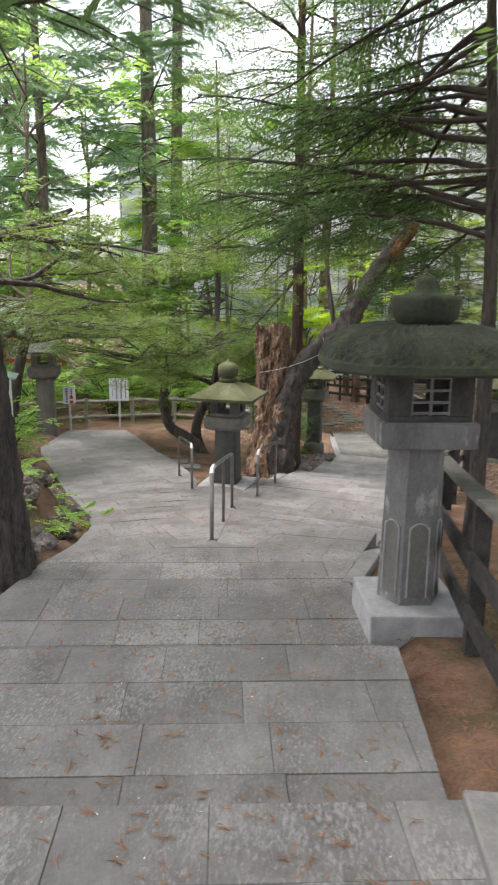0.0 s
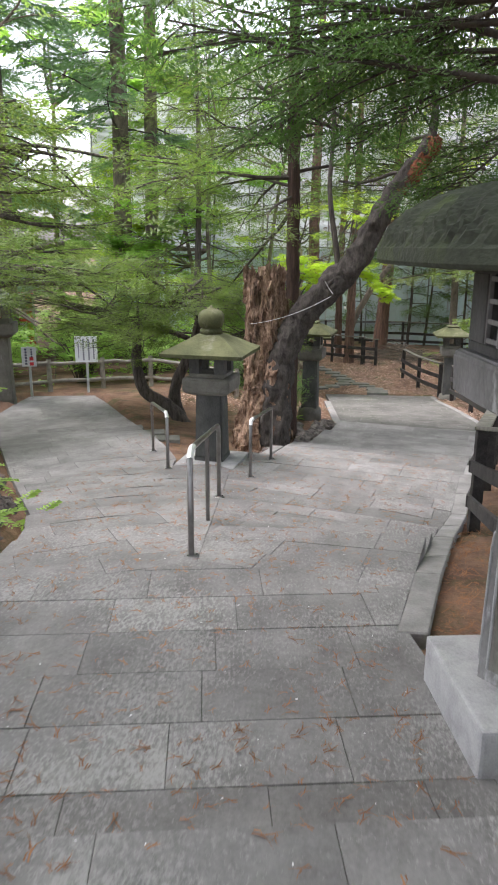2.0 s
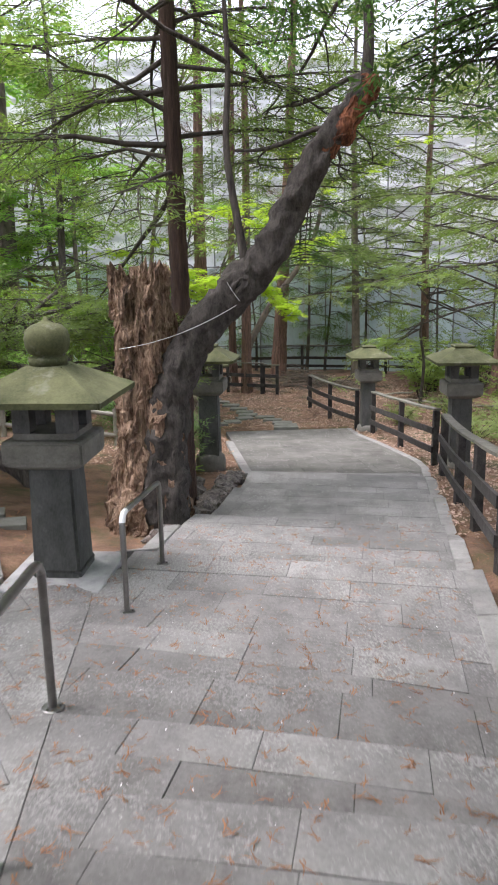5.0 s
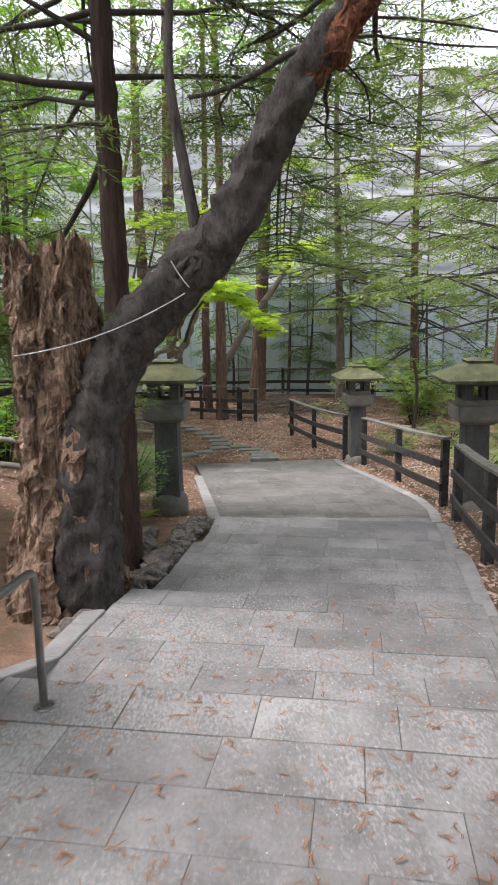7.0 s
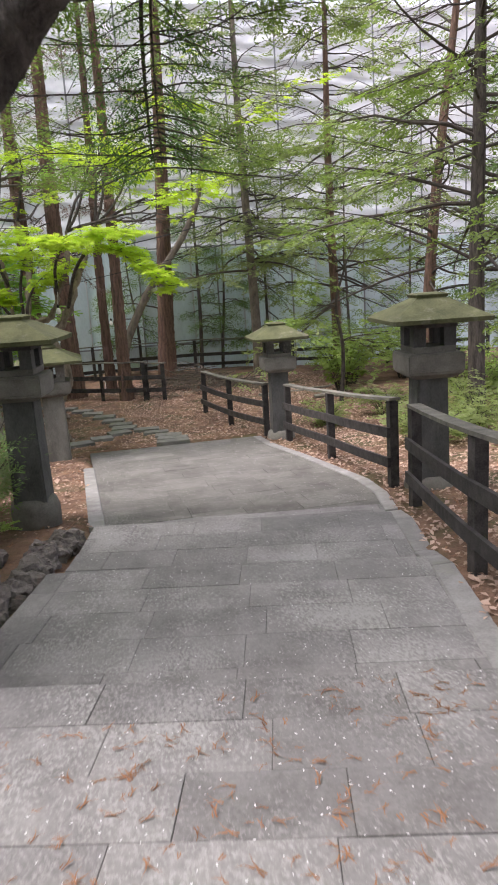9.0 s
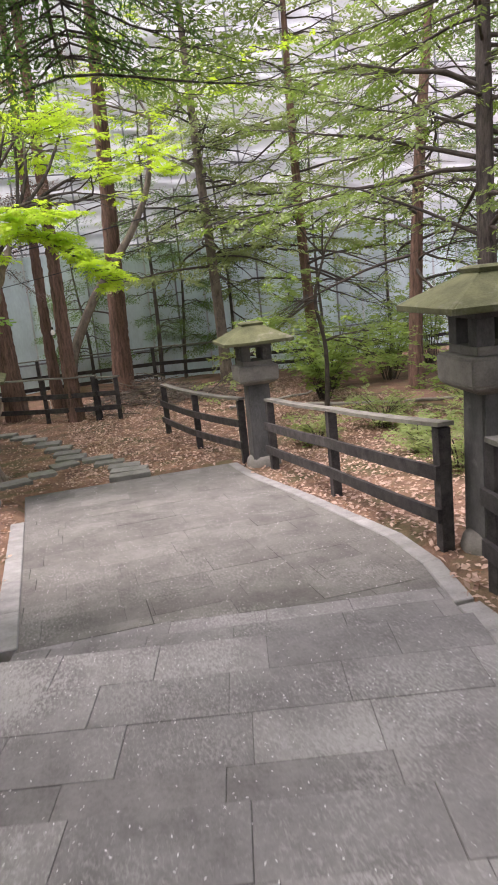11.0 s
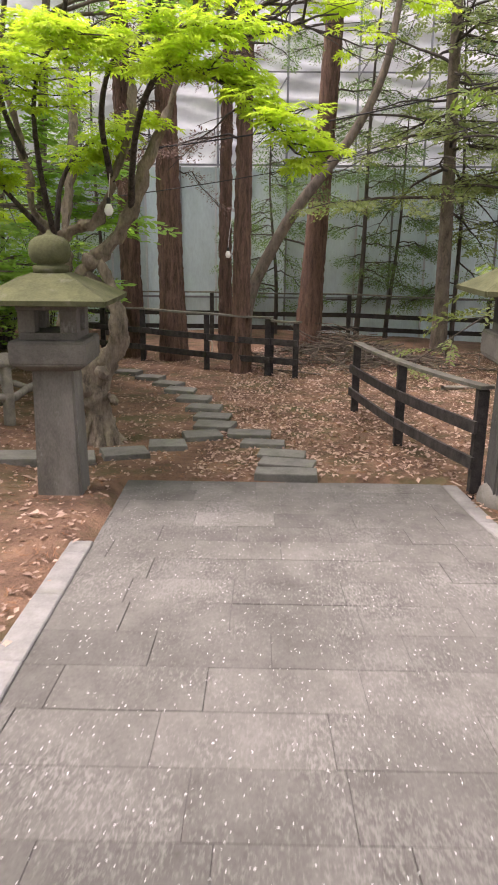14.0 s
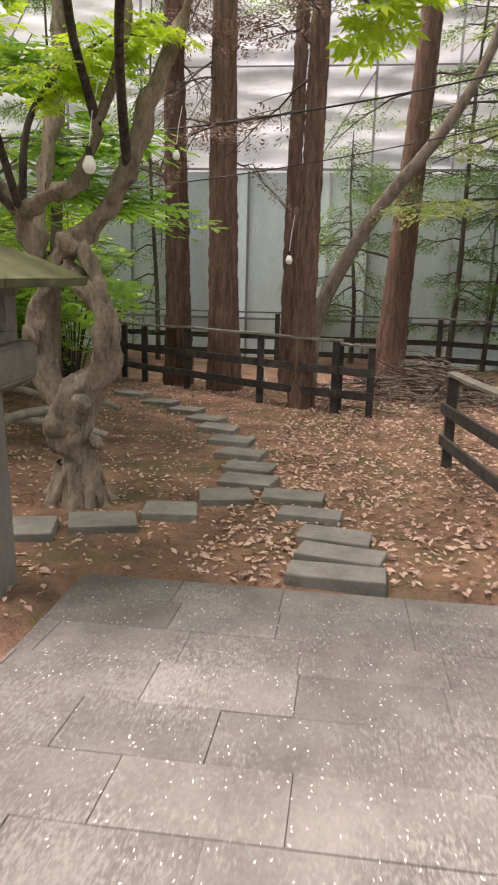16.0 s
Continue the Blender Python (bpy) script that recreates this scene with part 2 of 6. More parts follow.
M_L_PINE = leaf_material("pine_needles", (0.065, 0.13, 0.07), (0.19, 0.30, 0.16), (0.24, 0.42, 0.15), 0.45)
M_L_YEW = leaf_material("yew_leaves", (0.038, 0.076, 0.022), (0.15, 0.205, 0.052), (0.22, 0.34, 0.05), 0.42)
M_L_MAPLE = leaf_material("fresh_maple_leaves", (0.19, 0.32, 0.02), (0.42, 0.55, 0.045), (0.54, 0.74, 0.045), 0.55)
M_L_GREEN = leaf_material("green_leaves", (0.085, 0.20, 0.035), (0.23, 0.40, 0.075), (0.36, 0.64, 0.08), 0.5)
M_L_OLIVE = leaf_material("larch_needles", (0.08, 0.12, 0.04), (0.23, 0.28, 0.11), (0.32, 0.42, 0.11), 0.45)
M_L_YOUNG = leaf_material("young_olive_leaves", (0.07, 0.125, 0.03), (0.20, 0.28, 0.07), (0.30, 0.44, 0.07), 0.45)
M_L_DRY = leaf_material("brown_cedar_twigs", (0.10, 0.06, 0.045), (0.22, 0.14, 0.11), (0.2, 0.12, 0.08), 0.2)
M_L_FERN = leaf_material("fern_leaves", (0.14, 0.27, 0.06), (0.31, 0.46, 0.13), (0.44, 0.66, 0.13), 0.5)


# ---- building blocks ----
def part(name, bm, mat, parent=None, label=""):
    me = bpy.data.meshes.new(name)
    bmesh.ops.recalc_face_normals(bm, faces=bm.faces)
    bm.to_mesh(me); bm.free()
    me.materials.append(mat)
    ob = new(name, me)
    ob.parent = parent
    if label:
        ob["label"] = label
    return ob


def thing(name, m, label, category, group="", kind=""):
    ob = new(name)
    ob.matrix_world = m
    ob.empty_display_size = 0.1
    return tagged(ob, label, category, group, kind)


def fast(name, V, F, mat, parent=None, label="", smooth=False):
    """A mesh from arrays; F is one array of faces, or several, each of faces with the same number of corners."""
    V = np.asarray(V, float)
    F = [np.asarray(f, int) for f in (F if isinstance(F, list) and isinstance(F[0], np.ndarray) else [F])]
    me = bpy.data.meshes.new(name)
    me.vertices.add(len(V)); me.vertices.foreach_set("co", V.ravel())
    flat = np.concatenate([f.ravel() for f in F])
    size = np.concatenate([np.full(len(f), f.shape[1]) for f in F])
    me.loops.add(len(flat)); me.loops.foreach_set("vertex_index", flat)
    me.polygons.add(len(size))
    me.polygons.foreach_set("loop_start", np.concatenate([[0], np.cumsum(size)[:-1]]))
    me.polygons.foreach_set("use_smooth", np.full(len(size), smooth))
    me.update(calc_edges=True)
    me.materials.append(mat)
    ob = new(name, me)
    ob.parent = parent
    if label:
        ob["label"] = label
    return ob


def box(bm, x0, x1, y0, y1, z0, z1, bevel=0.0, taper=1.0, m=None):
    """A box whose top is narrowed by taper, with rounded edges."""
    cx, cy = (x0 + x1) / 2, (y0 + y1) / 2
    v = []
    for z, k in ((z0, 1.0), (z1, taper)):
        for x, y in ((x0, y0), (x1, y0), (x1, y1), (x0, y1)):
            v.append(bm.verts.new((cx + (x - cx) * k, cy + (y - cy) * k, z)))
    f = [bm.faces.new([v[i] for i in q]) for q in ((3, 2, 1, 0), (4, 5, 6, 7), (0, 1, 5, 4), (1, 2, 6, 5), (2, 3, 7, 6), (3, 0, 4, 7))]
    if bevel:
        es = list({e for q in f for e in q.edges})
        r = bmesh.ops.bevel(bm, geom=es, offset=bevel, segments=2, profile=0.6, affect="EDGES")
        v = list({w for q in r["faces"] for w in q.verts} | {w for w in v if w.is_valid})
    if m is not None:
        bmesh.ops.transform(bm, matrix=m, verts=v)
    return v


def ring_stack(bm, rings, sides=4, turn=0.0, power=None):
    """Stacked rings of (radius, z), closed above and below: posts, roofs, finials. For four sides the radius is half the width."""
    loops = []
    for r, z in rings:
        lo = []
        for i in range(sides):
            a = turn + 2 * math.pi * i / sides
            k = 1.0
            if power:
                c, s = abs(math.cos(a)), abs(math.sin(a))
                k = (c ** power + s ** power) ** (-1 / power)
            elif sides == 4:
                k = math.sqrt(2)
            lo.append(bm.verts.new((r * k * math.cos(a), r * k * math.sin(a), z)))
        loops.append(lo)
    for a, b in zip(loops, loops[1:]):
        for i in range(sides):
            bm.faces.new((a[i], a[(i + 1) % sides], b[(i + 1) % sides], b[i]))
    bm.faces.new(loops[0][::-1]); bm.faces.new(loops[-1])
    return loops


def spline(points, n=6):
    """A smooth line through points (numpy array of rows, any width)."""
    P = np.asarray(points, float)
    P = np.vstack([2 * P[0] - P[1], P, 2 * P[-1] - P[-2]])
    out = []
    for i in range(1, len(P) - 2):
        for k in range(n):
            t = k / n
            a, b, c, d = P[i - 1], P[i], P[i + 1], P[i + 2]
            out.append(0.5 * (2 * b + (c - a) * t + (2 * a - 5 * b + 4 * c - d) * t * t + (3 * b - a - 3 * c + d) * t ** 3))
    out.append(P[-2])
    return np.array(out)


def tube(points, radii, sides=6, rough=0.0, rng=None, lobes=0.0):
    """Vertices and quads of a round limb along points; rough makes its girth uneven."""
    P, R = np.asarray(points, float), np.asarray(radii, float)
    T = np.gradient(P, axis=0)
    T /= np.linalg.norm(T, axis=1)[:, None] + 1e-9
    ref = np.array([1.0, 0.2, 0.1]) if abs(T[0] @ np.array([1.0, 0.2, 0.1])) < 0.9 else np.array([0.0, 1.0, 0.1])
    N = np.cross(T, ref); N /= np.linalg.norm(N, axis=1)[:, None] + 1e-9
    B = np.cross(T, N)
    a = np.linspace(0, 2 * np.pi, sides, endpoint=False)
    k = np.ones((len(P), sides))
    if rough and rng is not None:
        k += rough * (rng.random((len(P), sides)) - 0.5) + rough * 0.8 * (rng.random((1, sides)) - 0.5)
    if lobes:
        k *= 1 + lobes * np.cos(a * 3 + 0.4)[None, :] + lobes * 0.6 * np.cos(a * 5 + np.linspace(0, 2, len(P))[:, None])
    V = P[:, None, :] + (R[:, None] * k)[:, :, None] * (np.cos(a)[None, :, None] * N[:, None, :] + np.sin(a)[None, :, None] * B[:, None, :])
    i, j = np.meshgrid(np.arange(len(P) - 1), np.arange(sides), indexing="ij")
    j2 = (j + 1) % sides
    F = np.stack([i * sides + j, i * sides + j2, (i + 1) * sides + j2, (i + 1) * sides + j], -1).reshape(-1, 4)
    return V.reshape(-1, 3), F


def gnarl(V, amount, scale, seed, up=0.35):
    """Uneven, ridged surface: every point moved by noise that is drawn out along the stem."""
    out = np.array(V, float)
    for i, p in enumerate(out):
        q = Vector((p[0] * scale + seed, p[1] * scale, p[2] * scale * up))
        d = noise.noise_vector(q) * amount + noise.noise_vector(q * 2.7) * (amount * 0.5)
        out[i] = p + np.array(d)
    return out


class Pile:
    """Collects tubes into one mesh."""
    def __init__(self):
        self.V, self.F, self.n = [], [], 0

    def add(self, V, F):
        self.V.append(V); self.F.append(F + self.n); self.n += len(V)

    def make(self, name, mat, parent=None, label="", smooth=True):
        return fast(name, np.concatenate(self.V), np.concatenate(self.F), mat, parent, label, smooth)


def leaves(name, P, D, U, S, template, faces, mat, parent=None, label=""):
    """One mesh of many leaves or sprays: at P, pointing along D, face up along U, of size S."""
    P, D, U, S = (np.asarray(q, float) for q in (P, D, U, S))
    D = D / (np.linalg.norm(D, axis=1)[:, None] + 1e-9)
    Y = np.cross(U, D); Y /= np.linalg.norm(Y, axis=1)[:, None] + 1e-9
    Z = np.cross(D, Y)
    T = np.asarray(template, float)
    V = P[:, None, :] + S[:, None, None] * (T[None, :, 0, None] * D[:, None, :] + T[None, :, 1, None] * Y[:, None, :] + T[None, :, 2, None] * Z[:, None, :])
    f = np.asarray(faces, int)
    F = (f[None] + (np.arange(len(P)) * len(T))[:, None, None]).reshape(-1, f.shape[1])
    return fast(name, V.reshape(-1, 3), F, mat, parent, label)


def feather(pairs, length, width, angle, droop=0.15):
    """A flat conifer spray of length 1: pairs of thin needles or leaflets on a stalk."""
    V, F = [], []
    for i in range(pairs):
        t = (i + 0.5) / pairs
        for s in (1, -1):
            L = length * (1 - 0.55 * t) * (0.8 + 0.4 * ((i * 7 + s * 3) % 5) / 5)
            a = radians(angle - 22 * t)
            dx, dy = math.cos(a), s * math.sin(a)
            x, z = t * 0.92, -droop * t * t
            k = len(V)
            V += [(x, 0, z), (x + dx * L * 0.5 - dy * width, dy * L * 0.5 + dx * width, z - 0.01 + 0.03 * ((i + s) % 3)), (x + dx * L, dy * L, z - 0.05),
                  (x + dx * L * 0.5 + dy * width, dy * L * 0.5 - dx * width, z - 0.02)]
            F.append((k, k + 1, k + 2, k + 3))
    return V, F


def frond(pairs, per, twig, leaf, width, angle, droop, seed):
    """A bushy conifer spray of length 1: side twigs set with short broad needles, uneven in height."""
    r = random.Random(seed)
    V, F = [], []
    for i in range(pairs):
        t = (i + 0.4) / pairs
        for s in (1, -1):
            L = twig * (1 - 0.5 * t) * r.uniform(0.65, 1.2)
            a = s * radians(angle * r.uniform(0.75, 1.2))
            for q in range(per):
                u = (q + r.uniform(0.3, 1.0)) / per
                x, y, z = t * 0.9 + L * u * math.cos(a), L * u * math.sin(a), -droop * (t * t + 0.5 * u * u) + r.uniform(-0.06, 0.06)
                b = a + r.uniform(-0.9, 0.9)
                l, w = leaf * r.uniform(0.7, 1.3), width * r.uniform(0.7, 1.3)
                c, d, e = math.cos(b), math.sin(b), r.uniform(-0.5, 0.35)
                k = len(V)
                V += [(x, y, z), (x + c * l * 0.5 - d * w, y + d * l * 0.5 + c * w, z + e * l * 0.5 + r.uniform(-0.5, 0.5) * w), (x + c * l, y + d * l, z + e * l), (x + c * l * 0.5 + d * w, y + d * l * 0.5 - c * w, z + e * l * 0.5)]
                F.append((k, k + 1, k + 2, k + 3))
    return V, F


def star_leaf(x, y, z, size, turn, tilt, V, F):
    """A five-lobed maple leaf."""
    for a, L in ((0, 1.0), (48, 0.85), (-48, 0.85), (100, 0.55), (-100, 0.55)):
        b = radians(a) + turn
        c, s = math.cos(b), math.sin(b)
        k = len(V)
        for u, v in ((0, 0), (0.5, 0.17), (1, 0), (0.5, -0.17)):
            px, py = size * L * (u * c - v * s), size * L * (u * s + v * c)
            V.append((x + px, y + py, z + tilt * px - 0.25 * abs(px) * (u > 0.6)))
        F.append((k, k + 1, k + 2, k + 3))


def maple_spray(count, size, seed):
    r = random.Random(seed)
    V, F = [], []
    for i in range(count):
        t = (i + 0.6) / count
        star_leaf(t * 0.9, (0.32 * (1 - 0.5 * t)) * (1 if i % 2 else -1) * r.uniform(0.5, 1.1), r.uniform(-0.08, 0.06), size * r.uniform(0.75, 1.15),
                  (0.8 if i % 2 else -0.8) + r.uniform(-0.4, 0.4), r.uniform(-0.5, 0.2), V, F)
    return V, F


def leaflet_spray(count, size, seed):
    """Plain pointed leaves on a twig."""
    r = random.Random(seed)
    V, F = [], []
    for i in range(count):
        t, s = (i + 0.5) / count, 1 if i % 2 else -1
        a = s * r.uniform(0.5, 1.2)
        c, w = math.cos(a), math.sin(a)
        k, z = len(V), r.uniform(-0.06, 0.06)
        for u, v in ((0, 0), (0.5, 0.28), (1, 0), (0.5, -0.28)):
            V.append((t * 0.85 + size * (u * c - v * w), size * (u * w + v * c), z - 0.3 * size * u * r.uniform(0.2, 1)))
        F.append((k, k + 1, k + 2, k + 3))
    return V, F


HEM = frond(5, 2, 0.46, 0.24, 0.026, 55, 0.14, 1)
HEM_FAR = frond(4, 2, 0.50, 0.26, 0.042, 55, 0.18, 2)
PINE = feather(12, 0.52, 0.011, 48, 0.05)
PINE_FAR = feather(7, 0.55, 0.022, 48, 0.05)
YEW = frond(5, 2, 0.48, 0.22, 0.032, 55, 0.10, 4)
MAPLE = maple_spray(6, 0.40, 3)
MAPLE_FAR = leaflet_spray(7, 0.45, 5)
GREEN = leaflet_spray(8, 0.36, 9)
LARCH = leaflet_spray(10, 0.24, 11)
FERN = feather(10, 0.36, 0.045, 72, 0.35)

# ---- the lie of the land ----
NA, NB, NC = (-0.156, 0.988), (0.233, 0.972), (-0.446, 0.895)
APEX = (-0.97, 5.93)


def dot(n, x, y):
    return n[0] * x + n[1] * y


# treads as (start, end, height at start, height at end) along each flight's own direction
FLIGHT_A = [(-9.0, -2.1, 0.17, 0.16), (-2.1, -0.65, 0.0, -0.01), (-0.65, 0.80, -0.16, -0.17), (0.80, 2.25, -0.33, -0.34), (2.25, 3.70, -0.50, -0.51), (3.70, 7.5, -0.68, -0.80)]
FLIGHT_B = [(4.0, 6.49, -0.70, -0.80), (6.49, 7.05, -0.96, -0.99), (7.05, 7.61, -1.13, -1.16), (7.61, 8.14, -1.29, -1.31), (8.14, 10.30, -1.44, -1.53), (10.30, 12.32, -1.68, -1.88),
            (12.32, 14.15, -2.02, -2.12), (14.15, 15.64, -2.25, -2.30), (15.64, 17.2, -2.42, -2.53)]


def on_flight(flight, v):
    for a, b, za, zb in flight:
        if v < b:
            break
    return za + (zb - za) * (v - a) / (b - a)


def ramp_c(w):
    return float(np.interp(w, [5.74, 10.3, 14.0, 17.7, 26, 40], [-0.744, -1.5, -1.85, -2.12, -2.6, -3.0]))


def pad_z(y):
    return -2.42 - 0.095 * (y - 15.9)


def ridge_x(y):
    return -1.0 - 0.075 * (y - 6.0)


def path_z(x, y):
    """Height of the paving, or of what the paving would be."""
    vb, vc = dot(NB, x, y) - dot(NB, *APEX), dot(NC, x, y) - dot(NC, *APEX)
    if vb < 0 and vc < 0 or y < 4.5:
        return on_flight(FLIGHT_A, dot(NA, x, y))
    spine = float(np.interp(y, [5.9, 7.1, 8.15, 9.65, 10.4], [-0.754, -0.97, -1.15, -1.44, -1.5]))
    if x < ridge_x(y):
        z, s = ramp_c(dot(NC, x, y)), max(0.0, 1 - (ridge_x(y) - x) / 1.2)
        return z * (1 - s) + spine * s if y < 10.4 else z
    v = dot(NB, x, y)
    if v > 15.64:
        return pad_z(y)
    z = on_flight(FLIGHT_B, v)
    if v < 10.3:
        s = min(max((x - ridge_x(y)) / (path_right(y) - ridge_x(y)), 0), 1)
        z = z * s + spine * (1 - s)
    return z


def path_right(y):
    return float(np.interp(y, [-9, 2.0, 3.8, 3.95, 4.9, 5.12, 5.14, 7.4, 8.8, 10.3, 12.5, 14.5, 15.7, 16.9, 19.4, 21.0, 22.3], [0.62, 0.55, 0.42, 0.36, 0.235, 0.215, 0.105, 0.65, 1.05, 1.41, 2.0, 2.5, 2.78, 3.09, 2.98, 2.85, 2.87]))


def path_left(y):
    return float(np.interp(y, [-9, 3, 4.3, 5.4, 6.2, 7.2, 14.0, 16.5], [-3.2, -2.7, -2.35, -2.30, -2.30, -2.55, -6.1, -6.5]))


def island_left(y):
    return float(np.interp(y, [10.3, 11.6, 16.2, 17.2], [-1.95, -2.45, -4.7, -5.3]))


def island_right(y):
    return float(np.interp(y, [10.3, 11.0, 12.6, 13.4, 15.3, 16.5, 20.4, 22.3], [-1.22, -1.05, -0.72, -0.42, 0.02, 0.22, 0.05, -0.05]))


def paved(x, y, grow=0.0):
    if y < -9 or y > 22.3 + grow:
        return False
    if y < 10.3 + 0 * grow:
        return path_left(y) - grow < x < path_right(y) + grow
    right = island_right(y) - grow < x < path_right(y) + grow
    left = y < 16.9 and path_left(y) - grow < x < island_left(y) + grow
    return right or left


def base_z(x, y):
    r = float(np.interp(y, [-60, -9, -2, 0, 3.7, 6, 8.5, 10.5, 12.6, 16, 22.3, 25, 45], [0.6, 0.3, 0.0, -0.12, -0.62, -0.85, -1.47, -1.66, -2.02, -2.42, -3.04, -3.1, -3.2]))
    l = float(np.interp(y, [-60, -9, -2, 0, 3.7, 6, 10, 14, 18, 24, 32], [0.6, 0.3, 0.0, -0.1, -0.5, -0.75, -1.45, -1.85, -2.15, -2.6, -3.15]))
    s = min(max((x + 1.0) / -3.0, 0), 1)
    return l * s + r * (1 - s)


def soil_z(x, y):
    z = base_z(x, y)
    far = min(max((abs(x) + abs(y - 12) - 14) / 20, 0), 1)
    z += (0.05 + 0.25 * far) * noise.noise(Vector((x * 0.35, y * 0.35, 0.3)))
    z += 0.42 * math.exp(-((x + 3.5) / 0.85) ** 2 - ((y - 6.9) / 1.9) ** 2) + 0.25 * math.exp(-((x + 5.6) / 1.2) ** 2 - ((y - 9.5) / 2.5) ** 2)
    if x > 5:
        z -= 0.25 * min((x - 5) / 4, 1)
    if paved(x, y, 0.5):
        near = min(path_z(x + a, y + b) for a in (-0.22, 0, 0.22) for b in (-0.22, 0, 0.22))
        if paved(x, y, 0.12):
            return near - 0.09
        z = min(z, near + 0.06)
    return z


# ---- ground: one sheet ----
def steps_to(a, b, n):
    return list(np.linspace(a, b, n, endpoint=False))


gx = [-900, -400, -180, -90, -55, -36, -26, -20, -16, -13] + steps_to(-11, 11, 118) + [11, 13, 16, 20, 26, 36, 55, 90, 180, 400, 900]
gy = [-900, -400, -180, -90, -50, -30, -20, -14, -10, -7, -5] + steps_to(-4, 34, 204) + [34, 36, 39, 44, 52, 70, 110, 200, 420, 900]
gv = np.array([(x, y, soil_z(x, y)) for y in gy for x in gx])
ii, jj = np.meshgrid(np.arange(len(gy) - 1), np.arange(len(gx) - 1), indexing="ij")
w = len(gx)
gf = np.stack([ii * w + jj, ii * w + jj + 1, (ii + 1) * w + jj + 1, (ii + 1) * w + jj], -1).reshape(-1, 4)
ground = fast("ground", gv, gf, M_SOIL, smooth=True)
tagged(ground, "reddish-brown forest soil covered with needles and dry leaves", "ground", kind="structure")


# ---- lanterns ----
def stone_lantern(x, y, z, turn, height, wide, ball, roof_mat, label, pillar_mat=None, footed=False, shares=(0.59, 0.72, 0.865)):
    """A square stone lantern: pillar, platform, light chamber with openings, hipped roof, cap or ball."""
    pillar_mat = pillar_mat or M_STONE
    t = thing("stone_lantern", pose(x, y, z, 0, 0, turn), label, "stone lantern", "stone lanterns along the path")
    h = height - (0.27 if ball else 0.0)
    zp, zb, zc, zr = *(q * h for q in shares), h
    k = wide
    bm = bmesh.new()
    ring_stack(bm, [(0.18 * k, -0.3), (0.18 * k, 0.03), (0.172 * k, 0.05), (0.155 * k, zp)], 4, math.pi / 4)
    bmesh.ops.bevel(bm, geom=[e for e in bm.edges if abs(e.verts[0].co.z - e.verts[1].co.z) > 0.2], offset=0.018, segments=2, affect="EDGES")
    part("pillar", bm, pillar_mat, t)
    if footed:
        bm = bmesh.new()
        ring_stack(bm, [(0.25 * k, -0.2), (0.26 * k, 0.06), (0.24 * k, 0.14), (0.19 * k, 0.18)], 12, 0.1)
        part("foot", bm, M_STONE_BLOCK, t)
    bm = bmesh.new()
    ring_stack(bm, [(0.19 * k, zp + 0.002), (0.262 * k, zp + 0.022 * h), (0.282 * k, zp + 0.034 * h), (0.284 * k, zb - 0.012), (0.272 * k, zb)], 4, math.pi / 4)
    bmesh.ops.bevel(bm, geom=list(bm.edges), offset=0.012, segments=2, affect="EDGES")
    part("platform", bm, M_STONE_BLOCK, t)
    # light chamber: sill, four corner posts, head
    r, s = 0.215 * k, 0.125 * k
    bm = bmesh.new()
    box(bm, -r, r, -r, r, zb + 0.001, zb + 0.03 * h, 0.006)
    part("chamber_sill", bm, M_STONE_BLOCK, t)
    for sx in (-1, 1):
        for sy in (-1, 1):
            bm = bmesh.new()
            box(bm, sx * (r - s / 2) - s / 2, sx * (r - s / 2) + s / 2, sy * (r - s / 2) - s / 2, sy * (r - s / 2) + s / 2, zb + 0.03 * h + 0.001, zc - 0.025 * h, 0.006)
            part("chamber_post", bm, pillar_mat, t)
    bm = bmesh.new()
    box(bm, -r - 0.01, r + 0.01, -r - 0.01, r + 0.01, zc - 0.025 * h + 0.001, zc + 0.01, 0.006)
    part("chamber_head", bm, pillar_mat, t)
    R = 0.485 * k
    bm = bmesh.new()
    ring_stack(bm, [(r + 0.02, zc + 0.012), (R - 0.03, zc + 0.004), (R, zc + 0.010), (R + 0.004, zc + 0.05), (R * 0.66, zc + 0.05 + (zr - zc - 0.08) * 0.46), (R * 0.30, zr - 0.035), (R * 0.27, zr - 0.03)], 4, math.pi / 4)
    bmesh.ops.bevel(bm, geom=[e for e in bm.edges if abs(e.verts[0].co.z - e.verts[1].co.z) > 0.02], offset=0.014, segments=2, affect="EDGES")
    bmesh.ops.subdivide_edges(bm, edges=list(bm.edges), cuts=2, use_grid_fill=True)
    for v in bm.verts:
        v.co.z += 0.008 * noise.noise(v.co * 9 + Vector((x, y, 0)))
    part("roof", bm, roof_mat, t, "moss-grown sloping stone roof")
    bm = bmesh.new()
    if ball:
        ring_stack(bm, [(0.13 * k, zr - 0.03), (0.135 * k, zr + 0.02), (0.10 * k, zr + 0.035), (0.135 * k, zr + 0.055), (0.152 * k, zr + 0.10), (0.155 * k, zr + 0.16), (0.142 * k, zr + 0.21),
                        (0.10 * k, zr + 0.245), (0.045 * k, zr + 0.262), (0.022 * k, zr + 0.275), (0.010 * k, zr + 0.30)], 16)
        part("finial", bm, roof_mat, t, "round stone ball finial")
    else:
        ring_stack(bm, [(0.15 * k, zr - 0.032), (0.16 * k, zr - 0.005), (0.12 * k, zr + 0.012)], 4, math.pi / 4)
        part("cap", bm, roof_mat, t)
    for ob in t.children:
        if ob.name.startswith(("finial", "foot")):
            ob.data.polygons.foreach_set("use_smooth", [True] * len(ob.data.polygons))
    return t


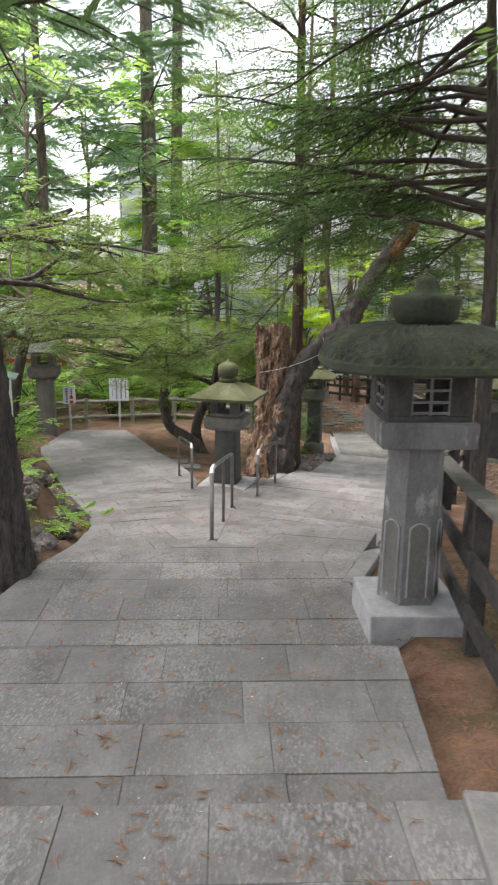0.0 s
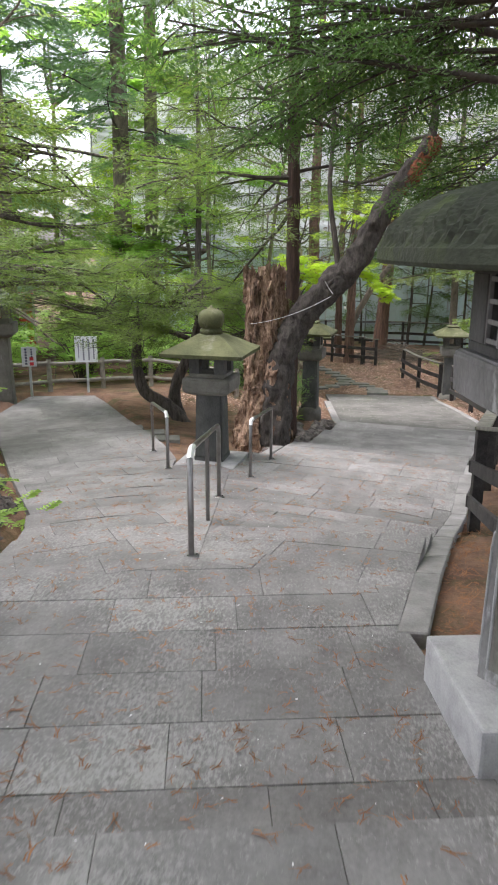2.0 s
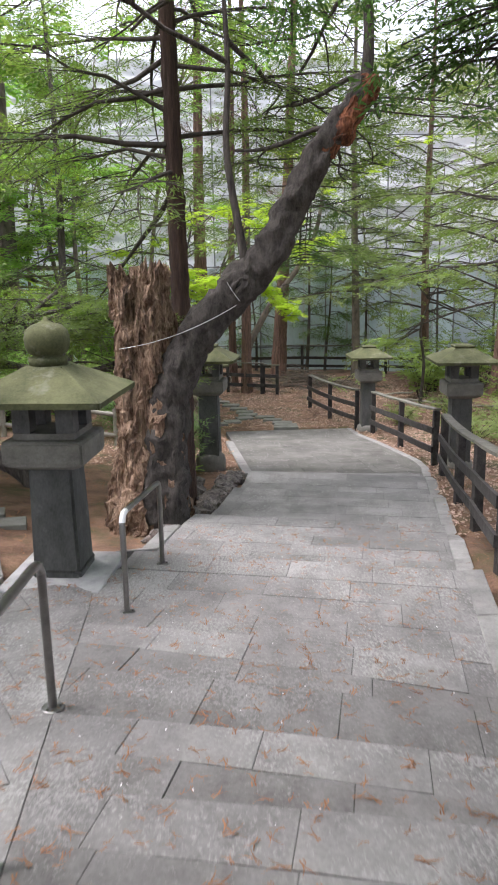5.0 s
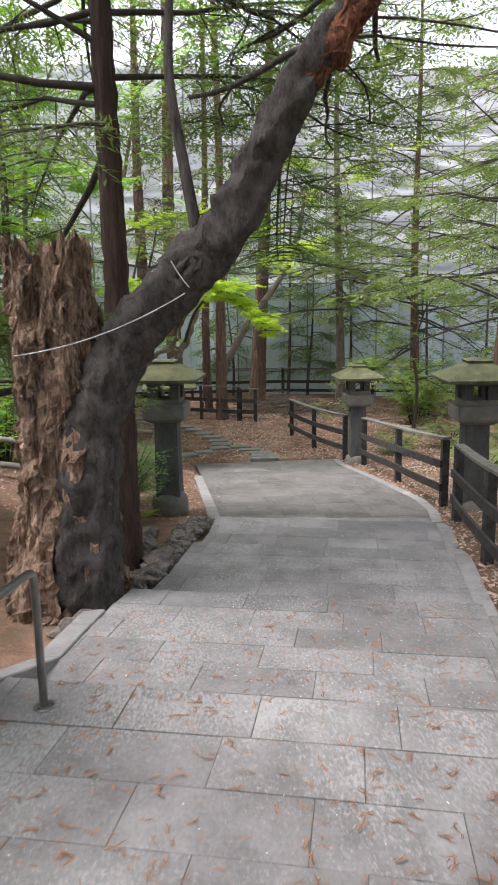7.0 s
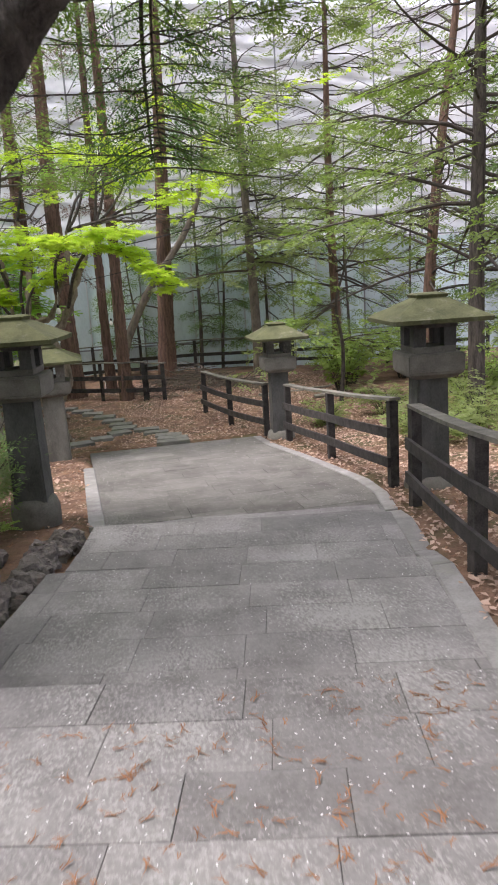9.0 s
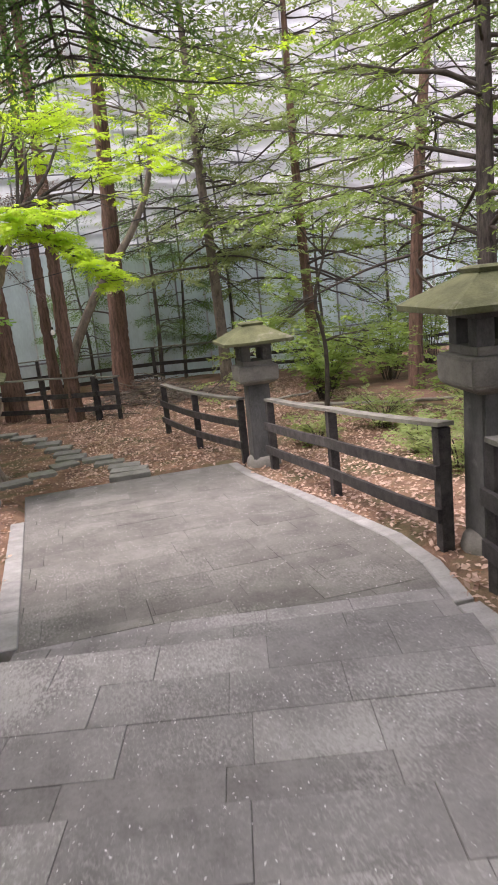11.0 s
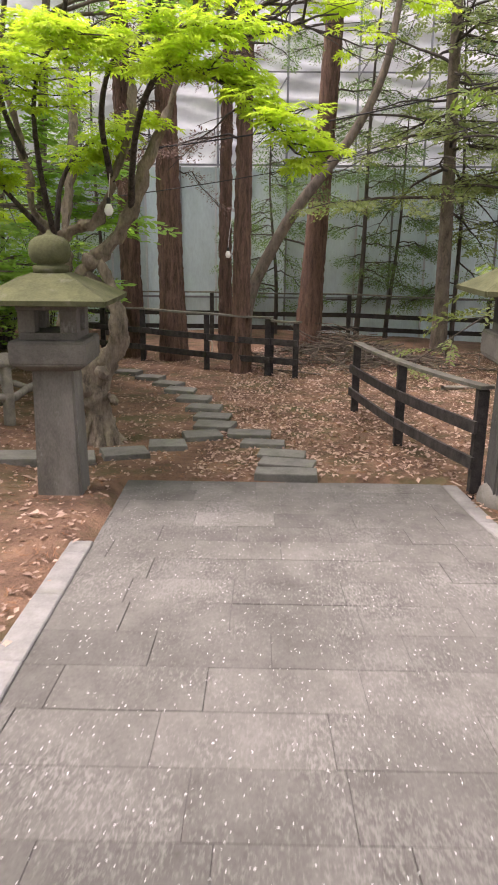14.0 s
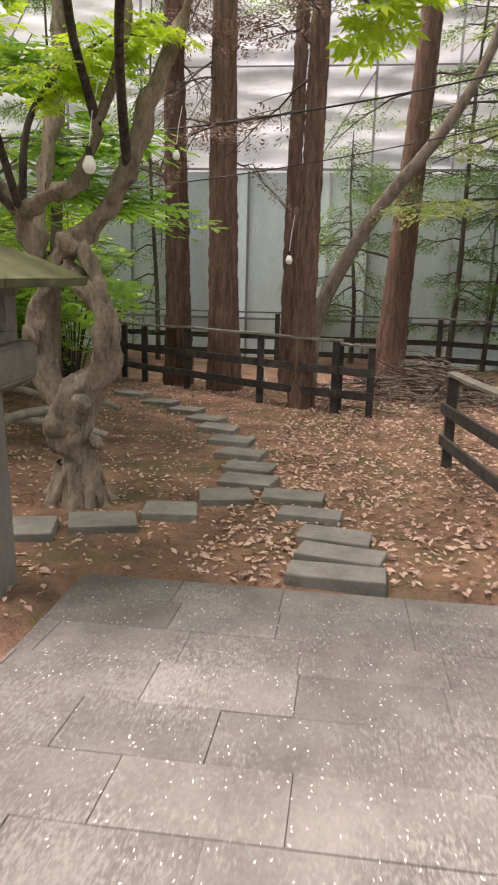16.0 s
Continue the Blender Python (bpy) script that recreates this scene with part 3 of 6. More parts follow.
stone_lantern(-1.57, 10.45, -1.46, -8, 1.82, 1.0, True, M_MOSS, "grey stone lantern with mossy roof and ball finial on a plinth", shares=(0.52, 0.66, 0.825))
stone_lantern(-0.44, 16.92, -2.38, -10, 1.95, 0.95, False, M_MOSS, "dark stone lantern with flat mossy roof beside edging rocks", footed=True)
stone_lantern(3.58, 16.5, -2.50, -6, 2.02, 1.0, False, M_MOSS, "dark stone lantern with mossy roof behind the black fence", footed=True)
stone_lantern(3.24, 21.6, -2.97, -2, 2.0, 0.95, False, M_MOSS, "dark stone lantern with mossy roof between two fence sections", footed=True)
stone_lantern(-0.52, 21.85, -3.04, 2, 2.22, 1.08, True, M_MOSS, "tall grey stone lantern with ball finial standing in bare soil", M_STONE_GREY)
stone_lantern(-6.75, 16.05, -2.08, 15, 2.25, 1.2, False, M_STONE, "tall weathered grey stone lantern in front of garden shrubs", M_STONE_GREY)

# plinth of the ball lantern
plinth = thing("lantern_plinth", pose(-1.57, 10.40, -1.58, 0, 0, -8), "low pale stone slab under a lantern", "plinth")
bm = bmesh.new(); box(bm, -0.37, 0.37, -0.37, 0.40, -0.2, 0.115, 0.012)
part("slab", bm, M_GRANITE, plinth)

# the large lantern with a round roof
big = thing("large_stone_lantern", pose(0.53, 4.52, -0.72, 0, 0, 9), "large grey stone lantern with hexagonal pillar and rounded dark roof", "stone lantern", "stone lanterns along the path")
bm = bmesh.new(); box(bm, -0.31, 0.30, -0.33, 0.30, -0.3, 0.215, 0.015)
part("plinth", bm, M_GRANITE, big, "pale granite plinth")
bm = bmesh.new()
ring_stack(bm, [(0.205, 0.216), (0.205, 0.24), (0.195, 0.60), (0.182, 1.245)], 6, math.pi / 6 + 0.55)
part("pillar", bm, M_STONE_BIG, big, "hexagonal grey pillar with arched niches")
for i in range(6):
    a = math.pi / 6 + 0.55 + math.pi / 6 + i * math.pi / 3
    bm = bmesh.new()
    pts = [(-0.062, 0.27), (0.062, 0.27)] + [(0.062 * math.cos(q), 0.70 + 0.062 * math.sin(q)) for q in np.linspace(0, math.pi, 9)]
    ap = 0.205 * math.cos(math.pi / 6)
    vs = []
    for d in (-0.02, 0.004):
        vs.append([bm.verts.new((u, ap - 0.013 * (zz - 0.22) + d, zz)) for u, zz in pts])
    bm.faces.new(vs[1][::-1]); bm.faces.new(vs[0])
    for k in range(len(pts)):
        bm.faces.new((vs[0][k], vs[1][k], vs[1][(k + 1) % len(pts)], vs[0][(k + 1) % len(pts)]))
    bmesh.ops.transform(bm, matrix=Matrix.Rotation(a - math.pi / 2, 4, "Z"), verts=bm.verts)
    part("niche_panel", bm, M_STONE_GREY, big)
    rim = [(u, ap - 0.013 * (zz - 0.22) + 0.003, zz) for u, zz in pts[1:] + pts[:1]]
    V, F = tube(spline(rim, 3), [0.0065] * (3 * len(rim) - 2), 6)
    V = V @ np.array(Matrix.Rotation(a - math.pi / 2, 3, "Z")).T
    fast("niche_rim", V, F, M_GRANITE, big, "pale worn rim of the niche", smooth=True)
bm = bmesh.new()
ring_stack(bm, [(0.19, 1.246), (0.20, 1.255), (0.288, 1.262), (0.295, 1.405), (0.285, 1.425)], 4, math.pi / 4)
bmesh.ops.bevel(bm, geom=list(bm.edges), offset=0.008, segments=2, affect="EDGES")
part("platform", bm, M_STONE_BIG, big)
bm = bmesh.new()
box(bm, -0.255, 0.255, -0.255, 0.255, 1.426, 1.46, 0.005)
part("chamber_sill", bm, M_STONE, big)
for sx in (-1, 1):
    for sy in (-1, 1):
        bm = bmesh.new()
        box(bm, sx * 0.185 - 0.07, sx * 0.185 + 0.07, sy * 0.185 - 0.07, sy * 0.185 + 0.07, 1.461, 1.70, 0.005)
        part("chamber_post", bm, M_STONE, big)
for i in range(4):
    bm = bmesh.new()
    for u in (-0.115, -0.0, 0.115):
        box(bm, u - 0.009, u + 0.009, 0.235, 0.25, 1.461, 1.70)
    for q in (1.475, 1.54, 1.61, 1.685):
        box(bm, -0.115, 0.115, 0.2375, 0.2475, q - 0.008, q + 0.008)
    bmesh.ops.transform(bm, matrix=Matrix.Rotation(i * math.pi / 2, 4, "Z"), verts=bm.verts)
    part("lattice", bm, M_STONE_BIG, big, "stone window lattice")
bm = bmesh.new()
box(bm, -0.26, 0.26, -0.26, 0.26, 1.701, 1.735, 0.005)
part("chamber_head", bm, M_STONE, big)
bm = bmesh.new()
prof = [(0.27, 1.738), (0.56, 1.728), (0.612, 1.732), (0.622, 1.745), (0.620, 1.785), (0.606, 1.80)] + [(0.605 - 0.37 * (1 - math.cos(q)) ** 0.9, 1.80 + 0.185 * math.sin(q)) for q in np.linspace(0.15, math.pi / 2, 20)] + [(0.2, 1.988)]
ring_stack(bm, prof, 220, 0.0, power=3.2)
for v in bm.verts:
    if v.co.z > 1.79:
        a = math.atan2(v.co.y, v.co.x)
        r = 0.009 * math.sin(a * 54 + v.co.z * 90 + 5 * noise.noise(v.co * 4)) + 0.012 * noise.noise(v.co * 24)
        v.co.x *= 1 + r; v.co.y *= 1 + r; v.co.z += r * 0.6
part("roof", bm, M_MOSS_DARK, big, "rounded ridged dark roof")
bm = bmesh.new()
ring_stack(bm, [(0.15, 1.975), (0.195, 2.03), (0.215, 2.13), (0.21, 2.15), (0.10, 2.165), (0.075, 2.19), (0.07, 2.23), (0.045, 2.27), (0.01, 2.285)], 20)
fin = part("finial", bm, M_MOSS_DARK, big, "bowl-shaped finial with knob")
fin.data.polygons.foreach_set("use_smooth", [True] * len(fin.data.polygons))


# ---- fences ----
def plank(bm, a, b, half, thick, bow=0.0):
    """A board from a to b: half its width across, thick in height, slightly bowed."""
    a, b = Vector(a), Vector(b)
    d = b - a
    side = Vector((-d.y, d.x, 0)).normalized() * half
    rings = []
    for k in range(4):
        t = k / 3
        c = a + d * t + Vector((0, 0, bow * math.sin(math.pi * t)))
        rings.append([bm.verts.new(c + side * s + Vector((0, 0, thick * q))) for s, q in ((-1, -0.5), (1, -0.5), (1, 0.5), (-1, 0.5))])
    for r, q in zip(rings, rings[1:]):
        for i in range(4):
            bm.faces.new((r[i], r[(i + 1) % 4], q[(i + 1) % 4], q[i]))
    bm.faces.new(rings[0][::-1]); bm.faces.new(rings[-1])


def board_fence(points, label, height=0.95, group="black board fences", top=None, double_end=False):
    """Square posts with two side boards and a flat weathered cap along points (x, y)."""
    z0 = soil_z(*points[0])
    t = thing("board_fence", pose(points[0][0], points[0][1], z0), label, "fence", group)
    off = Vector((points[0][0], points[0][1], z0))
    P = [Vector((x, y, soil_z(x, y))) - off for x, y in points]
    for p in P:
        bm = bmesh.new()
        box(bm, p.x - 0.048, p.x + 0.048, p.y - 0.048, p.y + 0.048, p.z - 0.25, p.z + height - 0.025, 0.005)
        part("post", bm, M_BLACKWOOD, t)
    for a, b in zip(P, P[1:]):
        d = (b - a).normalized()
        side = Vector((d.y, -d.x, 0)) * -0.065
        for hh in (0.28, 0.60):
            bm = bmesh.new()
            plank(bm, a + side - d * 0.06 + Vector((0, 0, hh)), b + side + d * 0.06 + Vector((0, 0, hh)), 0.017, 0.105, -0.008)
            part("board", bm, M_BLACKWOOD, t)
        bm = bmesh.new()
        plank(bm, a - d * 0.08 + Vector((0, 0, height)), b + d * 0.02 + Vector((0, 0, height)), 0.062, 0.030, -0.012)
        part("cap_board", bm, M_GREYWOOD, t, "weathered grey cap board")
    return t


board_fence([(0.95, 0.9), (0.88, 2.45), (0.86, 4.0), (0.93, 6.1), (1.13, 8.2), (1.66, 10.05)], "black wooden board fence with weathered cap beside the stairs")
board_fence([(1.80, 10.5), (2.28, 12.28), (2.62, 13.75), (3.08, 15.72)], "black wooden board fence with weathered cap beside the path")
board_fence([(3.25, 16.65), (3.36, 19.13), (3.27, 21.15)], "black wooden board fence ending at a stone lantern")
board_fence([(3.08, 22.0), (2.75, 23.85), (2.5, 25.75)], "black wooden board fence with mossy cap in dry leaves")
board_fence([(1.78, 28.15), (1.36, 28.35)], "short black board fence section beside a cedar")
board_fence([(1.30, 28.30), (0.22, 28.75), (-1.08, 29.75), (-2.05, 30.7), (-2.6, 31.3)], "black wooden board fence in front of cedar trunks", 1.0)
board_fence([(-3.4, 33.4), (0.0, 33.5), (3.3, 33.45), (6.6, 33.3), (9.9, 33.1), (13.5, 32.8)], "long black board fence along the site panels", 1.1)

# low log fence behind the signs
logf = thing("log_fence", pose(0, 0, 0), "low pale log fence around the garden", "fence")
lp = [(-8.4, 15.6), (-7.1, 16.6), (-6.2, 17.2), (-5.2, 17.9), (-4.2, 18.4), (-3.2, 18.6), (-2.2, 18.7)]
rg = np.random.default_rng(5)
for x, y in lp:
    z = soil_z(x, y)
    V, F = tube([(x, y, z - 0.2), (x, y, z + 0.3), (x, y, z + 0.72)], [0.06, 0.055, 0.05], 8, 0.1, rg)
    fast("post", V, F, M_LOG, logf, smooth=True)
for (x0, y0), (x1, y1) in zip(lp, lp[1:]):
    for hh in (0.22, 0.62):
        a, b = np.array((x0, y0, soil_z(x0, y0) + hh)), np.array((x1, y1, soil_z(x1, y1) + hh))
        V, F = tube(a + (b - a) * np.linspace(-0.04, 1.04, 5)[:, None] + rg.normal(0, 0.01, (5, 3)), [0.045] * 5, 8, 0.12, rg)
        fast("rail", V, F, M_LOG, logf, smooth=True)

# low log fence beside the old maple
logm = thing("log_fence", pose(0, 0, 0), "low pale log fence beside the old maple", "fence")
lm = [(-3.0, 22.7), (-1.75, 24.05), (-1.68, 25.8)]
for x, y in lm:
    z = soil_z(x, y)
    V, F = tube([(x, y, z - 0.2), (x + 0.01, y, z + 0.3), (x, y, z + 0.83), (x, y, z + 0.85)], [0.072, 0.066, 0.06, 0.03], 10, 0.12, rg)
    fast("post", V, F, M_LOG, logm, smooth=True)
for (x0, y0), (x1, y1) in zip(lm, lm[1:]):
    for hh in (0.32, 0.70):
        a, b = np.array((x0, y0, soil_z(x0, y0) + hh)), np.array((x1, y1, soil_z(x1, y1) + hh))
        V, F = tube(a + (b - a) * np.linspace(-0.03, 1.03, 6)[:, None] + rg.normal(0, 0.012, (6, 3)), [0.05] * 6, 9, 0.14, rg)
        fast("rail", V, F, M_LOG, logm, smooth=True)

# ---- handrails ----
def handrail(a, b, label, mids=(), height=0.66):
    """Bent steel tube handrail from a to b with foot plates."""
    za, zb = path_z(*a), path_z(*b)
    t = thing("handrail", pose(a[0], a[1], za), label, "handrail", "steel handrails")
    d = Vector((b[0] - a[0], b[1] - a[1], zb - za))
    pts = [(0, 0, -0.05), (0, 0, height - 0.06), (d.x * 0.03, d.y * 0.03, height - 0.012 + d.z * 0.03), (d.x * 0.08, d.y * 0.08, height + d.z * 0.08), (d.x * 0.92, d.y * 0.92, height + d.z * 0.92), (d.x * 0.97, d.y * 0.97, height - 0.012 + d.z * 0.97), (d.x, d.y, d.z + height - 0.06), (d.x, d.y, d.z - 0.05)]
    seg = [pts[0], pts[1]] + list(spline(pts[1:4], 4)[1:]) + list(spline(pts[4:7], 4)) + [pts[7]]
    V, F = tube(seg, [0.019] * len(seg), 12)
    fast("rail", V, F, M_STEEL, t, smooth=True)
    V, F = tube(spline(pts[1:4], 4), [0.0205] * 9, 12)
    fast("worn_bend", V, F, M_STEEL_WORN, t, "bright worn bend", smooth=True)
    for q in [(0, 0, 0), tuple(d)]:
        bm = bmesh.new()
        ring_stack(bm, [(0.05, q[2] - 0.01), (0.05, q[2] + 0.006), (0.045, q[2] + 0.01)], 14)
        bmesh.ops.translate(bm, verts=bm.verts, vec=(q[0], q[1], 0))
        part("foot_plate", bm, M_STEEL, t)
        for k in range(3):
            bm = bmesh.new()
            ring_stack(bm, [(0.007, q[2] + 0.009), (0.007, q[2] + 0.02)], 6)
            bmesh.ops.translate(bm, verts=bm.verts, vec=(q[0] + 0.034 * math.cos(k * 2.1), q[1] + 0.034 * math.sin(k * 2.1), 0))
            part("bolt", bm, M_STEEL, t)
    for s in mids:
        c = d * s
        V, F = tube([(c.x, c.y, c.z - 0.05), (c.x, c.y, c.z + 0.3), (c.x, c.y, c.z + height - 0.01)], [0.017] * 3, 10)
        fast("mid_post", V, F, M_STEEL, t, smooth=True)
    return t


handrail((-1.05, 6.05), (-1.17, 8.15), "stainless steel handrail dividing the two flights of steps", (0.5,), 0.68)
handrail((-1.02, 9.62), (-0.85, 10.55), "short stainless steel handrail beside the stone lantern")
handrail((-1.98, 9.75), (-2.42, 10.9), "short stainless steel handrail on the ramp")

# ---- the wrapped building and site panels ----
site = thing("site_panel_wall", pose(0, 35.2, -3.2), "grey-green translucent site panels in a long wall", "panel wall", kind="structure")
px = -9.0
rnd = random.Random(4)
while px < 24:
    wd = 0.9
    bm = bmesh.new(); box(bm, px + 0.012, px + wd - 0.012, 0.0, 0.04, -0.3, 4.12, 0.0)
    part("panel", bm, M_PANEL, site)
    px += wd
for k in range(37):
    bm = bmesh.new(); box(bm, -9 + k * 0.9 - 0.024, -9 + k * 0.9 + 0.024, -0.05, -0.002, -0.3, 4.14, 0.004)
    part("strip", bm, M_PANEL_TRIM if k % 3 else M_SCAFFOLD, site)
for zz in (0.9, 4.15):
    bm = bmesh.new(); box(bm, -9, 24, -0.1, -0.055, zz, zz + 0.05, 0.0)
    part("rail", bm, M_SCAFFOLD, site)

wrapped = thing("wrapped_building", pose(0, 36.4, -3.2), "large building wrapped in white scaffold sheeting", "building")
V, F = [], []
nx, nz = 200, 110
for j in range(nz + 1):
    for i in range(nx + 1):
        x, z = -11 + 38 * i / nx, 3.2 + 9.0 * j / nz
        sag = 0.03 * math.sin(z * 3.49 + 0.5 * math.sin(x)) ** 2
        d = 0.05 * noise.noise(Vector((x * 0.5, z * 0.8, 1))) + 0.05 * abs(noise.noise(Vector((x * 1.1 + z, z * 5.2, 2)))) + 0.09 * abs(noise.noise(Vector((x * 1.3 + z * 1.1, z * 1.7 - x, 4)))) + 0.05 * abs(math.sin(x * 1.745)) - sag + 0.13 * abs(noise.noise(Vector((x * 0.45 + 0.3 * z, z * 2.6 + 0.25 * x, 9))))
        V.append((x, d, z))
for j in range(nz):
    for i in range(nx):
        a = j * (nx + 1) + i
        F.append((a, a + 1, a + nx + 2, a + nx + 1))
fast("sheet", V, F, M_SHEET, wrapped, "white creased sheeting", smooth=True)
bm = bmesh.new(); box(bm, -11, 27, 0.5, 9, -0.3, 12.0)
part("body", bm, M_BUILD, wrapped)
for k in range(22):
    V, F = tube([(-10.8 + 1.8 * k, -0.32, 0), (-10.8 + 1.8 * k, -0.32, 12.4)], [0.03, 0.03], 8)
    fast("scaffold_post", V, F, M_SCAFFOLD, wrapped)
    if k % 2 == 0 and k < 21:
        for q in range(3):
            V, F = tube([(-10.8 + 1.8 * k, -0.36, 3.6 + 2.8 * q), (-9.0 + 1.8 * k, -0.36, 6.4 + 2.8 * q)], [0.02, 0.02], 6)
            fast("scaffold_brace", V, F, M_SCAFFOLD, wrapped)
for q in range(3):
    V, F = tube([(-10.9, -0.33, 3.7 + 2.8 * q), (27, -0.33, 3.7 + 2.8 * q)], [0.022, 0.022], 6)
    fast("scaffold_ledger", V, F, M_SCAFFOLD, wrapped)

# ---- red and white pavilion in the garden ----
hall = thing("shrine_pavilion", pose(-11.9, 26.3, -2.75, 0, 0, 18), "small vermilion and white shrine pavilion with green roof", "pavilion")
bm = bmesh.new(); box(bm, -1.6, 1.6, -1.3, 1.3, -0.5, 2.3, 0.01); part("wall", bm, M_PLASTER, hall)
for x in (-1.6, -0.55, 0.55, 1.6):
    bm = bmesh.new(); box(bm, x - 0.09, x + 0.09, -1.42, -1.24, -0.3, 2.5, 0.01); part("column", bm, M_RED, hall)
for z in (0.5, 1.3, 2.2):
    bm = bmesh.new(); box(bm, -1.75, 1.75, -1.45, -1.43 + 0.1, z, z + 0.13, 0.01); part("beam", bm, M_RED, hall)
bm = bmesh.new()
ring_stack(bm, [(2.1, 2.32), (2.12, 2.42), (1.3, 2.8), (0.6, 3.4), (0.5, 3.45)], 4, math.pi / 4)
part("roof", bm, M_GREENROOF, hall, "pale green hipped roof")


# ---- sign boards ----
def notice(x, y, w, h, zc, turn, cols, label):
    z = soil_z(x, y)
    t = thing("notice_sign", pose(x, y, z, 0, 0, turn), label, "sign", "white notice signs")
    bm = bmesh.new(); box(bm, -0.025, 0.025, 0.015, 0.06, -0.2, zc + h * 0.45, 0.004); part("post", bm, M_PANEL_TRIM, t)
    bm = bmesh.new(); box(bm, -w / 2, w / 2, -0.012, 0.012, zc - h / 2, zc + h / 2, 0.004); part("board", bm, M_SIGN, t)
    for u, top, bottom, mat, cw in cols:
        k, zz = 0, zc + h * (0.5 - top)
        while zz > zc + h * (0.5 - bottom):
            bm = bmesh.new(); box(bm, u * w - cw * w / 2, u * w + cw * w / 2, -0.017, -0.0125, zz - cw * w * 0.85, zz)
            part("mark", bm, mat, t)
            zz -= cw * w * 1.35
    return t


notice(-6.45, 16.75, 0.30, 0.42, 0.98, 12, [(-0.2, 0.08, 0.88, M_INK, 0.15), (0.2, 0.1, 0.45, M_INK, 0.12), (0.18, 0.52, 0.88, M_REDINK, 0.27)], "white notice sign with dark and red vertical marks on a post")
notice(-5.3, 17.1, 0.48, 0.56, 0.95, 8, [(-0.34, 0.25, 0.85, M_INK, 0.035), (-0.12, 0.12, 0.85, M_INK, 0.07), (0.12, 0.12, 0.85, M_INK, 0.07), (0.34, 0.12, 0.85, M_INK, 0.06)], "white notice sign with columns of dark marks on a post")
# covered notice box
nb = thing("notice_box", pose(-5.75, 11.1, soil_z(-5.75, 11.1), 0, 0, 20), "white notice box with a green roof on posts", "notice board")
for u in (-0.42, 0.42):
    bm = bmesh.new(); box(bm, u - 0.035, u + 0.035, -0.03, 0.03, -0.2, 1.3, 0.004); part("post", bm, M_SIGN, nb)
bm = bmesh.new(); box(bm, -0.45, 0.45, -0.02, 0.02, 0.75, 1.2, 0.004); part("board", bm, M_SIGN, nb)
bm = bmesh.new(); ring_stack(bm, [(0.55, 1.3), (0.56, 1.33), (0.1, 1.47)], 4, math.pi / 4); bmesh.ops.scale(bm, vec=(1, 0.5, 1), verts=bm.verts); part("roof", bm, M_GREENROOF, nb)


